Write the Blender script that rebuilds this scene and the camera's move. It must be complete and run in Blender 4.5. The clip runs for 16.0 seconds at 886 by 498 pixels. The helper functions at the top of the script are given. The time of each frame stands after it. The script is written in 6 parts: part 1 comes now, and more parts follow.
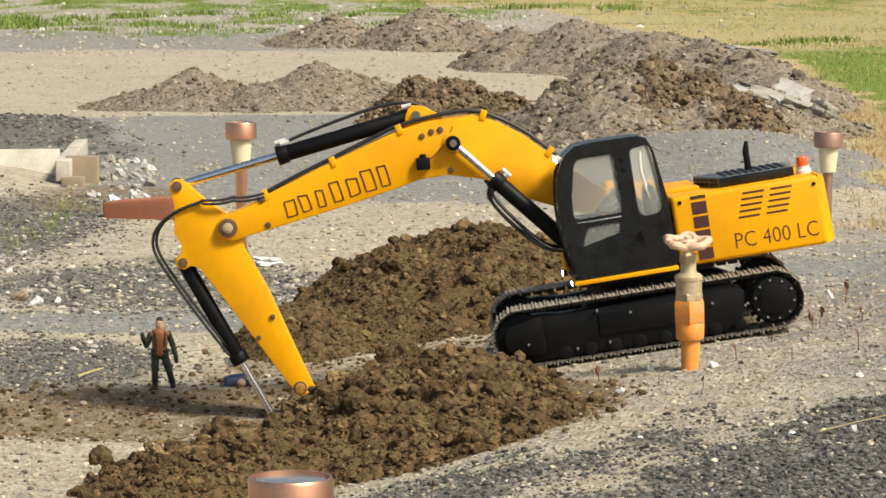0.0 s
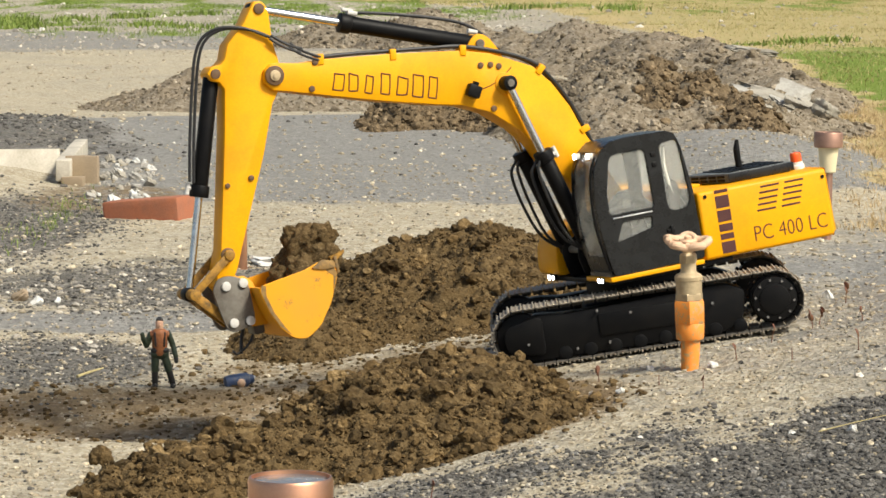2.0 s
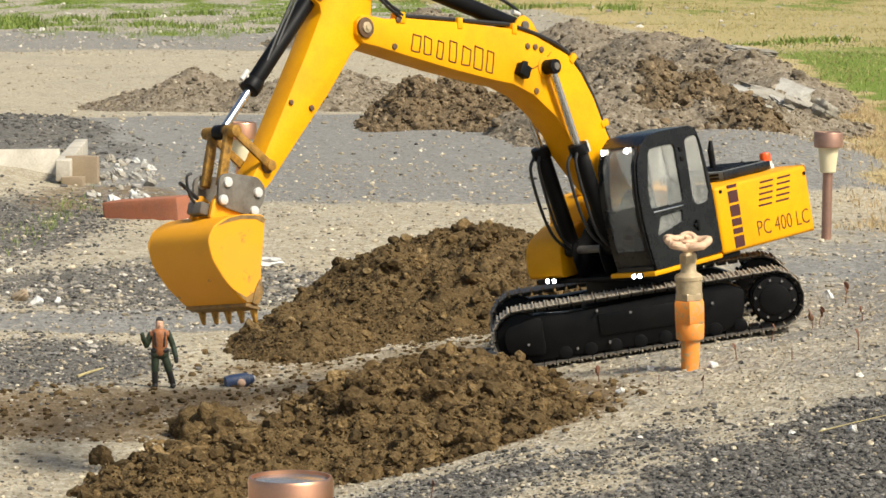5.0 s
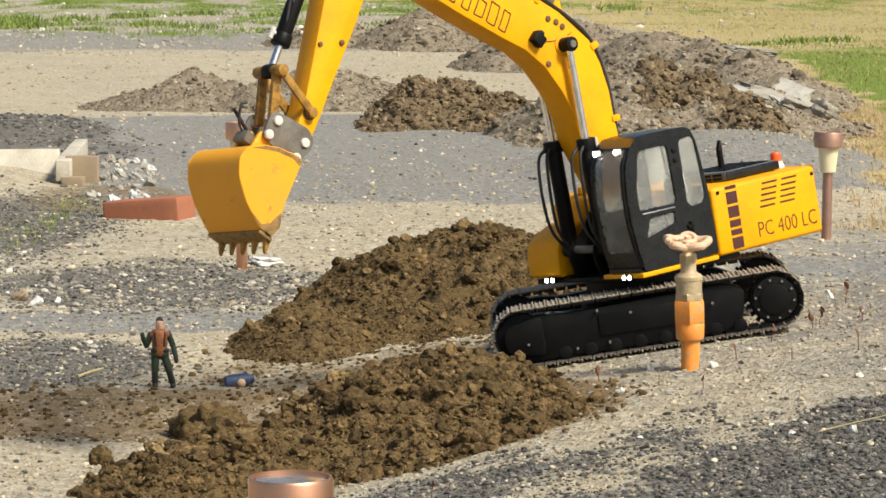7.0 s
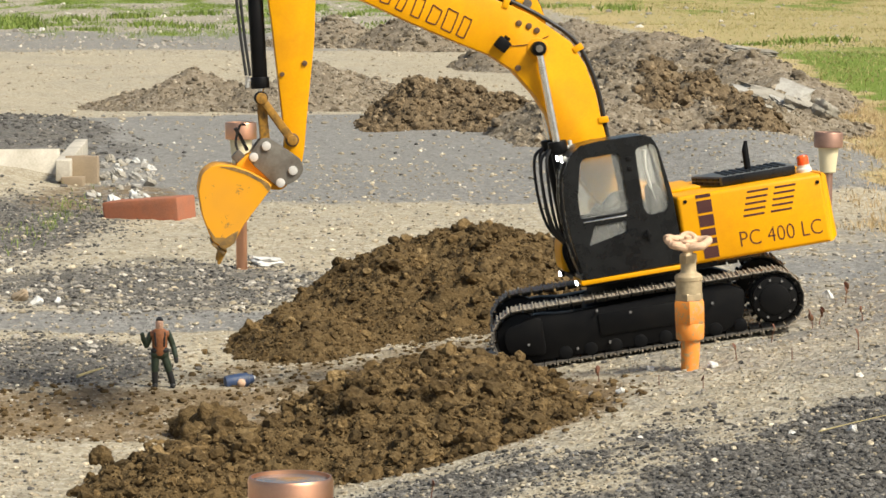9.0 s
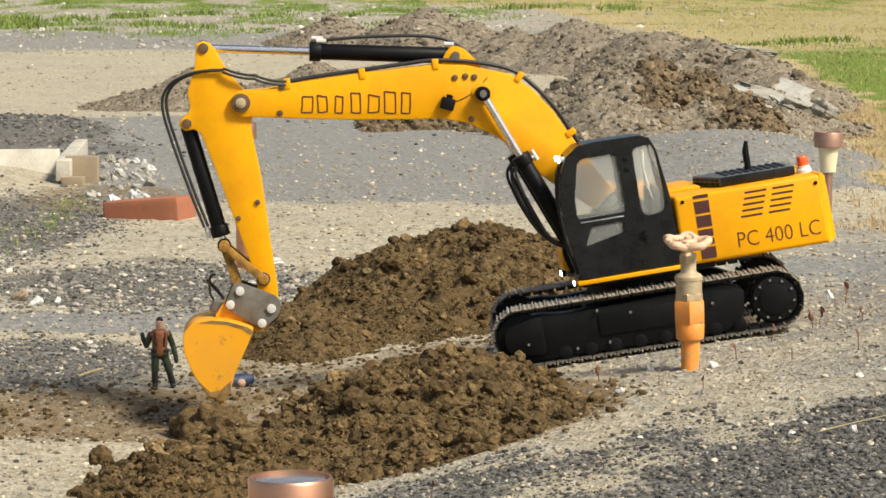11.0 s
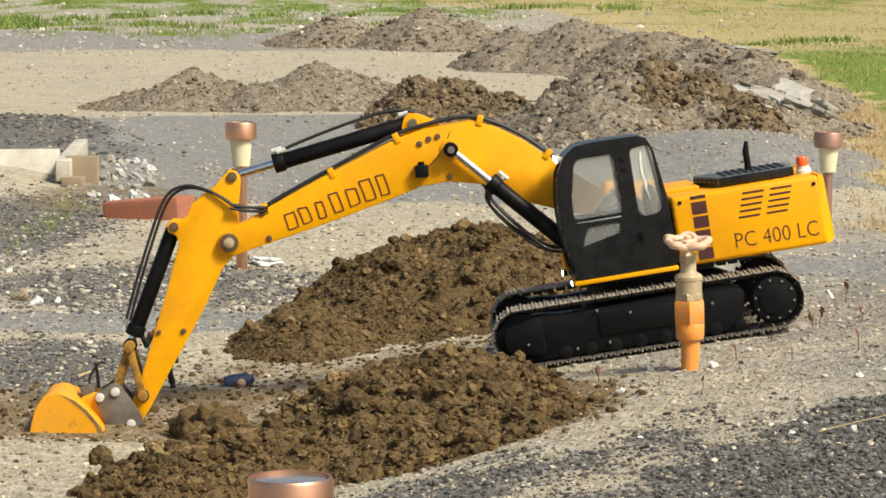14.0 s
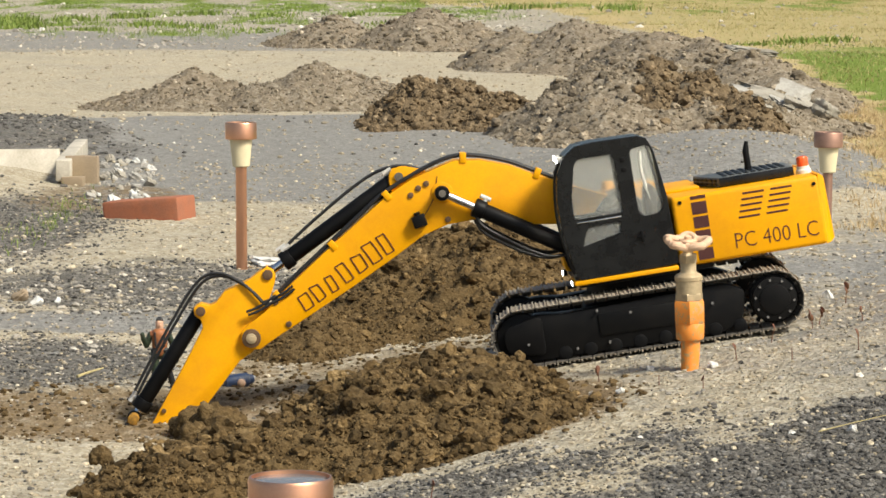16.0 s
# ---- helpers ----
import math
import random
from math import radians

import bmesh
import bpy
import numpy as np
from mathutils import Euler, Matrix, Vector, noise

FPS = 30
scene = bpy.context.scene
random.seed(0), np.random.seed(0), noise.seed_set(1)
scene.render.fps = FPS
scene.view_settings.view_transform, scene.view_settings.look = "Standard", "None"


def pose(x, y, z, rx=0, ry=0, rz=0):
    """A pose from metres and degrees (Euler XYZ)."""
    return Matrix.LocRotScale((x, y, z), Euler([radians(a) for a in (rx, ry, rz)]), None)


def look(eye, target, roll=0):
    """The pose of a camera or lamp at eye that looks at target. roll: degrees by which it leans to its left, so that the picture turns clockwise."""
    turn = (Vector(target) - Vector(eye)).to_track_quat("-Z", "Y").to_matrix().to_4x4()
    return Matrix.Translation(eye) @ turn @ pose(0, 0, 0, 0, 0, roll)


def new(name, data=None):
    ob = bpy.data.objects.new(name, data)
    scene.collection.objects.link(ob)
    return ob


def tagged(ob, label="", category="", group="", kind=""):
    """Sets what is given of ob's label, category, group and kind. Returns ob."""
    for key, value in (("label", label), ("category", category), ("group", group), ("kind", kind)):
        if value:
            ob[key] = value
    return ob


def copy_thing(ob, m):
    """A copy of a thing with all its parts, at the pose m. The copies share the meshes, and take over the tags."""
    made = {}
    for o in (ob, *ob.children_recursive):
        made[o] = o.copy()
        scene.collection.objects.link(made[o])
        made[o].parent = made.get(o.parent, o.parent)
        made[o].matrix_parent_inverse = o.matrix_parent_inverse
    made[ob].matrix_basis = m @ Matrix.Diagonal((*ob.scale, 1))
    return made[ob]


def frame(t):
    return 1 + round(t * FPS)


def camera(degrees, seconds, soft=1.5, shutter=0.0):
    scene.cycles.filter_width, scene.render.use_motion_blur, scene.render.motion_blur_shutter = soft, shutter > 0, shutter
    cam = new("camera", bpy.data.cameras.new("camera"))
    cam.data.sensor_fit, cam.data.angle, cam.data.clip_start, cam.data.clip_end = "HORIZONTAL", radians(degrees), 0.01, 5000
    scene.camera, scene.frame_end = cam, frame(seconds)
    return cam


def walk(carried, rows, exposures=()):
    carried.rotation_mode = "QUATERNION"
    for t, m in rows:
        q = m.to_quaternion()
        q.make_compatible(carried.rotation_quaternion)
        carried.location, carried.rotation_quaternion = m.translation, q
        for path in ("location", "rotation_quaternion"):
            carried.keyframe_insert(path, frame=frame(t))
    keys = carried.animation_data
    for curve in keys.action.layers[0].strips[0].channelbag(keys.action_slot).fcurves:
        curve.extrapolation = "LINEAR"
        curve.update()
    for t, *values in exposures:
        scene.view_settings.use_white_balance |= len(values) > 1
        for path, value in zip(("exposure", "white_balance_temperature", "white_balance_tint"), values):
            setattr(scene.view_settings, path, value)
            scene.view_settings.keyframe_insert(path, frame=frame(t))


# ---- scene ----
cam = camera(16.1, 16.0, soft=1.6)
EYE = (0.0, 0.0, 0.687)
VIEW = look(EYE, (0.0, 10.0, 0.687 - 10.0 * math.tan(radians(5.533))))
walk(cam, [(0.0, VIEW), (16.0, VIEW)], exposures=[(0.0, 0.50, 6700, 7), (16.0, 0.50, 6700, 7)])

# ---------------------------------------------------------------- world and sun
SUN_EL, SUN_AZ = 48.0, 128.0          # azimuth clockwise from +Y
world = bpy.data.worlds.new("sky")
scene.world = world
world.use_nodes = True
wn = world.node_tree.nodes
sky = wn.new("ShaderNodeTexSky")
sky.sky_type = "NISHITA"
sky.sun_disc = False
sky.sun_elevation, sky.sun_rotation = radians(SUN_EL), radians(SUN_AZ)
sky.air_density, sky.dust_density = 1.0, 3.0
wn["Background"].inputs[1].default_value = 0.084
world.node_tree.links.new(sky.outputs[0], wn["Background"].inputs[0])
sun = new("sun", bpy.data.lights.new("sun", "SUN"))
sun.data.energy, sun.data.angle, sun.data.color = 3.55, radians(14), (1.0, 0.95, 0.85)
_d = Vector((math.sin(radians(SUN_AZ)) * math.cos(radians(SUN_EL)), math.cos(radians(SUN_AZ)) * math.cos(radians(SUN_EL)), math.sin(radians(SUN_EL))))
sun.matrix_world = look(_d * 30, (0, 0, 0))


# ---------------------------------------------------------------- materials
def node_mat(name):
    m = bpy.data.materials.new(name)
    m.use_nodes = True
    nt = m.node_tree
    return m, nt, nt.nodes["Principled BSDF"]


def tex(nt, kind, scale, coord, **kw):
    n = nt.nodes.new("ShaderNodeTex" + kind)
    n.inputs["Scale"].default_value = scale
    for k, v in kw.items():
        n.inputs[k].default_value = v
    nt.links.new(coord, n.inputs["Vector"])
    return n


def ramp(nt, src, stops):
    r = nt.nodes.new("ShaderNodeValToRGB")
    el = r.color_ramp.elements
    while len(el) < len(stops):
        el.new(0.5)
    for e, (p, c) in zip(el, stops):
        e.position = p
        e.color = (*c, 1) if len(c) == 3 else c
    nt.links.new(src, r.inputs[0])
    return r.outputs[0]


def mix(nt, fac, a, b, mode="MIX"):
    n = nt.nodes.new("ShaderNodeMix")
    n.data_type = "RGBA"
    n.blend_type = mode
    for sock, v in ((n.inputs[0], fac), (n.inputs[6], a), (n.inputs[7], b)):
        if isinstance(v, (int, float)):
            sock.default_value = v
        elif isinstance(v, tuple):
            sock.default_value = (*v, 1)
        else:
            nt.links.new(v, sock)
    return n.outputs[2]


def bump(nt, bsdf, src, strength, dist, prev=None):
    b = nt.nodes.new("ShaderNodeBump")
    b.inputs["Strength"].default_value, b.inputs["Distance"].default_value = strength, dist
    nt.links.new(src, b.inputs["Height"])
    if prev:
        nt.links.new(prev, b.inputs["Normal"])
    nt.links.new(b.outputs[0], bsdf.inputs["Normal"])
    return b.outputs[0]


def coords(nt, kind="Object"):
    return nt.nodes.new("ShaderNodeTexCoord").outputs[kind]


def worn(name, base, dark, rough=0.5, metal=0.0, fine=300.0, broad=25.0, amount=0.5, bumpy=0.15, dist=0.0004, spec=0.5, edge=None):
    """Two-scale variation: broad stains and fine grain, with slight relief."""
    m, nt, b = node_mat(name)
    c = coords(nt)
    n1 = tex(nt, "Noise", broad, c, Detail=6.0, Roughness=0.65)
    n2 = tex(nt, "Noise", fine, c, Detail=3.0)
    f1 = ramp(nt, n1.outputs[0], [(0.42, (0, 0, 0)), (0.72, (amount,) * 3)])
    col = mix(nt, f1, base, dark)
    col = mix(nt, 0.25 * amount, col, n2.outputs[0], "OVERLAY")
    nt.links.new(col, b.inputs["Base Color"])
    r = nt.nodes.new("ShaderNodeMapRange")
    r.inputs[3].default_value, r.inputs[4].default_value = max(rough - 0.12, 0.02), min(rough + 0.2, 1)
    nt.links.new(n1.outputs[0], r.inputs[0])
    nt.links.new(r.outputs[0], b.inputs["Roughness"])
    b.inputs["Metallic"].default_value = metal
    b.inputs["Specular IOR Level"].default_value = spec
    if bumpy:
        bump(nt, b, n2.outputs[0], bumpy, dist)
    return m


def chippy(name, base, chip, rough=0.45, size=42.0, thr=0.565):
    """Paint with scratched chips that show a second colour, and dust."""
    m, nt, b = node_mat(name)
    c = coords(nt)
    n1 = tex(nt, "Noise", size, c, Detail=9.0, Roughness=0.8)
    n2 = tex(nt, "Noise", 14.0, c, Detail=4.0)
    n3 = tex(nt, "Noise", 500.0, c, Detail=2.0)
    f = ramp(nt, n1.outputs[0], [(thr, (0, 0, 0)), (thr + 0.035, (0.85, 0.85, 0.85))])
    g = ramp(nt, n2.outputs[0], [(0.45, (0, 0, 0)), (0.75, (0.35, 0.35, 0.35))])
    col = mix(nt, g, base, tuple(0.6 * v + 0.4 * w for v, w in zip(base, (0.28, 0.2, 0.11))))
    col = mix(nt, f, col, chip)
    nt.links.new(col, b.inputs["Base Color"])
    r = nt.nodes.new("ShaderNodeMapRange")
    r.inputs[3].default_value, r.inputs[4].default_value = rough - 0.1, rough + 0.25
    nt.links.new(n2.outputs[0], r.inputs[0])
    nt.links.new(r.outputs[0], b.inputs["Roughness"])
    bump(nt, b, n3.outputs[0], 0.08, 0.0003)
    return m


YELLOW_C = (0.86, 0.385, 0.001)
M_YELLOW = worn("yellow_paint", YELLOW_C, (0.62, 0.24, 0.01), rough=0.42, fine=420, broad=16, amount=0.45, bumpy=0.06, spec=0.26)
M_BUCKET = chippy("bucket_paint", (0.80, 0.345, 0.004), (0.17, 0.115, 0.06), size=24.0, thr=0.605)
M_BLACK = worn("black_paint", (0.004, 0.004, 0.0045), (0.012, 0.011, 0.0095), spec=0.16, rough=0.45, broad=30, amount=0.5, bumpy=0.08)
M_CAB = worn("cab_paint", (0.0035, 0.004, 0.005), (0.017, 0.018, 0.018), spec=0.45, rough=0.24, broad=38, amount=0.6, bumpy=0.05)
M_GRILLE = worn("dusty_grille_paint", (0.085, 0.095, 0.095), (0.19, 0.19, 0.17), spec=0.4, rough=0.5, broad=60, amount=0.7, bumpy=0.1)
M_TRACK = worn("dusty_track_steel", (0.03, 0.028, 0.025), (0.26, 0.22, 0.165), rough=0.75, broad=120, amount=0.75, bumpy=0.3)
M_GROUSER = worn("worn_grouser_steel", (0.36, 0.31, 0.24), (0.14, 0.12, 0.09), rough=0.7, broad=150, amount=0.8, bumpy=0.3)
M_CHROME = worn("chrome_rod", (0.75, 0.76, 0.78), (0.35, 0.33, 0.3), rough=0.2, metal=1.0, broad=60, amount=0.5, bumpy=0.03)
M_GRIME = worn("grimy_yellow_paint", (0.38, 0.19, 0.02), (0.035, 0.024, 0.014), rough=0.6, broad=95, amount=1.0, bumpy=0.2)
M_SCUFF = worn("scuffed_brown_paint", (0.30, 0.17, 0.045), (0.10, 0.07, 0.04), rough=0.6, broad=120, amount=1.0, bumpy=0.2)
M_RUST = worn("rusty_pin_steel", (0.13, 0.07, 0.03), (0.05, 0.03, 0.018), rough=0.6, broad=150, amount=0.8, bumpy=0.2)
M_STEEL = worn("dirty_grey_steel", (0.16, 0.145, 0.12), (0.07, 0.05, 0.035), rough=0.6, broad=45, amount=0.9, bumpy=0.2)
M_BOLT = worn("pale_bolt_steel", (0.62, 0.6, 0.56), (0.35, 0.32, 0.27), rough=0.45, broad=120, amount=0.5)
M_BOLT_DIRTY = worn("dirty_bolt_steel", (0.20, 0.19, 0.18), (0.07, 0.065, 0.06), rough=0.55, broad=150, amount=0.7)
M_RUBBER = worn("hose_rubber", (0.012, 0.012, 0.013), (0.035, 0.033, 0.03), rough=0.5, broad=60, amount=0.5)
M_INK = worn("dark_brown_marker", (0.07, 0.012, 0.008), (0.13, 0.04, 0.01), rough=0.6, broad=120, amount=0.5)
M_MAROON = worn("maroon_stripe_paint", (0.06, 0.014, 0.012), (0.1, 0.03, 0.02), rough=0.5, broad=80, amount=0.5)
M_COPPER = worn("brushed_copper", (0.80, 0.42, 0.26), (0.62, 0.33, 0.22), rough=0.32, metal=1.0, fine=600, broad=20, amount=0.5, bumpy=0.05)
M_COPPER_OLD = worn("tarnished_copper", (0.45, 0.27, 0.2), (0.3, 0.19, 0.15), rough=0.5, metal=0.8, fine=600, broad=30, amount=0.7, bumpy=0.05)
M_PANEL = worn("solar_panel_glaze", (0.17, 0.155, 0.15), (0.10, 0.09, 0.09), rough=0.05, broad=30, amount=0.4, bumpy=0.0)
M_FROST = worn("frosted_cream_plastic", (0.78, 0.68, 0.44), (0.66, 0.56, 0.36), rough=0.5, broad=30, amount=0.4)
M_BRASS = worn("weathered_brass", (0.52, 0.41, 0.25), (0.36, 0.27, 0.16), rough=0.5, metal=0.25, broad=60, amount=0.8, bumpy=0.2)
M_VALVEPAINT = chippy("orange_valve_paint", (0.88, 0.30, 0.045), (0.46, 0.33, 0.16), rough=0.55, size=95.0, thr=0.528)
M_WHEELPAINT = worn("faded_peach_paint", (0.72, 0.48, 0.31), (0.5, 0.33, 0.22), rough=0.6, broad=90, amount=0.7, bumpy=0.2)
M_WOOD = worn("weathered_board_wood", (0.56, 0.51, 0.42), (0.33, 0.29, 0.22), rough=0.8, fine=220, broad=14, amount=0.8, bumpy=0.4, dist=0.001)
# darker copy of the board wood, with shade put into its colour
M_WOOD_SHADED = worn("shaded_board_wood", (0.34, 0.26, 0.17), (0.22, 0.17, 0.12), rough=0.85, fine=220, broad=14, amount=0.7, bumpy=0.4, dist=0.001)
M_BRICK = worn("red_brick", (0.36, 0.125, 0.062), (0.27, 0.12, 0.075), rough=0.9, fine=260, broad=30, amount=0.8, bumpy=0.5, dist=0.001)
M_STONE_W = worn("white_stone", (0.66, 0.65, 0.61), (0.5, 0.49, 0.46), rough=0.7, fine=200, broad=30, amount=0.6, bumpy=0.3)
M_SLAB = worn("grey_slab_rock", (0.36, 0.33, 0.27), (0.12, 0.108, 0.085), rough=0.9, fine=90, broad=9, amount=0.95, bumpy=0.6, dist=0.004)
M_RUBBLE = worn("pale_rubble", (0.40, 0.38, 0.335), (0.15, 0.138, 0.12), rough=0.9, fine=120, broad=12, amount=0.9, bumpy=0.4, dist=0.002)
M_SKIN = worn("painted_skin_plastic", (0.66, 0.40, 0.27), (0.52, 0.29, 0.18), rough=0.5, broad=120, amount=0.5)
M_VEST = worn("rust_brown_plastic", (0.40, 0.15, 0.055), (0.16, 0.055, 0.025), rough=0.55, broad=160, amount=0.8)
M_OLIVE = worn("dark_green_plastic", (0.022, 0.040, 0.022), (0.06, 0.065, 0.04), rough=0.5, broad=160, amount=0.7)
M_BOOT = worn("black_plastic", (0.014, 0.014, 0.014), (0.03, 0.028, 0.025), rough=0.5, broad=160, amount=0.7)
M_BLUE = worn("dusty_blue_plastic", (0.022, 0.05, 0.13), (0.10, 0.11, 0.12), rough=0.5, broad=110, amount=0.7)
M_ORANGE_LENS = worn("orange_beacon_lens", (0.9, 0.1, 0.015), (0.8, 0.2, 0.03), rough=0.2, broad=200, amount=0.6)
M_WHITE = worn("white_plastic", (0.75, 0.72, 0.66), (0.55, 0.5, 0.42), rough=0.5, broad=80, amount=0.4)
M_LEAF = worn("reddish_weed_leaf", (0.17, 0.06, 0.035), (0.12, 0.09, 0.03), rough=0.6, broad=80, amount=0.8)
M_STRAW = worn("dry_straw", (0.5, 0.42, 0.2), (0.36, 0.28, 0.14), rough=0.8, broad=80, amount=0.7)
M_SEAT = worn("dark_seat_cloth", (0.05, 0.048, 0.045), (0.09, 0.085, 0.08), rough=0.8, broad=60, amount=0.6)

# pale base and reduced transmission put a haze of reflected sky and dust into the panes
m, nt, b = node_mat("hazy_glass")
b.inputs["Base Color"].default_value = (0.82, 0.83, 0.80, 1)
b.inputs["Transmission Weight"].default_value = 0.9
b.inputs["Roughness"].default_value = 0.10
b.inputs["IOR"].default_value = 1.25
M_GLASS = m

m, nt, b = node_mat("lit_lamp")
b.inputs["Emission Color"].default_value = (0.92, 0.94, 1.0, 1)
b.inputs["Emission Strength"].default_value = 9.0
M_LAMP = m


def grainy(name, tones, scales, bumps, per_island=False, low=0.5):
    """Granular earth: Voronoi grains in several tones, noise stains, and grain relief. tones: dark, mid, light, stain."""
    m, nt, b = node_mat(name)
    c = coords(nt)
    v1 = tex(nt, "Voronoi", scales[0], c)
    v2 = tex(nt, "Voronoi", scales[1], c)
    n1 = tex(nt, "Noise", scales[2], c, Detail=8.0, Roughness=0.7)
    sep = nt.nodes.new("ShaderNodeSeparateColor")
    nt.links.new(v1.outputs["Color"], sep.inputs[0])
    sep2 = nt.nodes.new("ShaderNodeSeparateColor")
    nt.links.new(v2.outputs["Color"], sep2.inputs[0])
    g1 = ramp(nt, sep.outputs[0], [(0.0, tones[0]), (0.45, tones[1]), (0.85, tones[1]), (1.0, tones[2])])
    g2 = ramp(nt, sep2.outputs[1], [(0.0, tones[0]), (0.5, tones[1]), (1.0, tones[2])])
    col = mix(nt, 0.45, g1, g2)
    f = ramp(nt, n1.outputs[0], [(0.4, (0, 0, 0)), (0.7, (0.75, 0.75, 0.75))])
    col = mix(nt, f, col, tones[3])
    if per_island:
        geo = nt.nodes.new("ShaderNodeNewGeometry")
        k = ramp(nt, geo.outputs["Random Per Island"], [(0.0, (low,) * 3), (0.8, (1.15, 1.13, 1.1)), (0.93, (1.5, 1.48, 1.45)), (1.0, (1.9, 1.95, 2.0))])
        col = mix(nt, 1.0, col, k, "MULTIPLY")
    nt.links.new(col, b.inputs["Base Color"])
    b.inputs["Roughness"].default_value = 0.95
    b.inputs["Specular IOR Level"].default_value = 0.15
    p = bump(nt, b, v1.outputs["Distance"], bumps[0], bumps[2])
    bump(nt, b, n1.outputs[0], bumps[1], bumps[3], p)
    return m


SOIL = ((0.026, 0.016, 0.0065), (0.104, 0.067, 0.028), (0.22, 0.157, 0.080), (0.137, 0.092, 0.042))
M_SOIL = grainy("fresh_brown_soil", SOIL, (380, 130, 26), (0.5, 0.7, 0.002, 0.006))
M_CLOD = grainy("brown_soil_clods", SOIL, (420, 160, 40), (0.4, 0.6, 0.0015, 0.003), True)
DRY = ((0.05, 0.035, 0.019), (0.155, 0.112, 0.065), (0.29, 0.225, 0.145), (0.19, 0.138, 0.082))
M_DRYSOIL = grainy("drying_brown_soil", DRY, (200, 70, 14), (0.5, 0.8, 0.004, 0.015))
M_DRYCLOD = grainy("drying_soil_clods", DRY, (220, 90, 20), (0.4, 0.6, 0.002, 0.006), True)
OLD = ((0.088, 0.069, 0.046), (0.222, 0.184, 0.132), (0.40, 0.355, 0.28), (0.25, 0.20, 0.14))
M_OLDSOIL = grainy("weathered_grey_soil", OLD, (150, 50, 9), (0.5, 0.8, 0.004, 0.02))
M_OLDCLOD = grainy("grey_soil_clods", OLD, (170, 70, 14), (0.4, 0.6, 0.003, 0.008), True)
M_PEB_DARK = grainy("dark_pebbles", ((0.04, 0.038, 0.036), (0.11, 0.105, 0.098), (0.24, 0.23, 0.21), (0.14, 0.13, 0.115)), (500, 200, 60), (0.2, 0.3, 0.0005, 0.001), True)
M_PEB_LIGHT = grainy("pale_pebbles", ((0.22, 0.195, 0.16), (0.39, 0.36, 0.31), (0.6, 0.575, 0.53), (0.34, 0.305, 0.245)), (400, 180, 60), (0.2, 0.3, 0.0005, 0.001), True, 0.78)
M_PEB_TAN = grainy("tan_pebbles", ((0.18, 0.15, 0.10), (0.38, 0.325, 0.235), (0.6, 0.55, 0.45), (0.32, 0.27, 0.19)), (400, 180, 60), (0.2, 0.3, 0.0005, 0.001), True, 0.78)


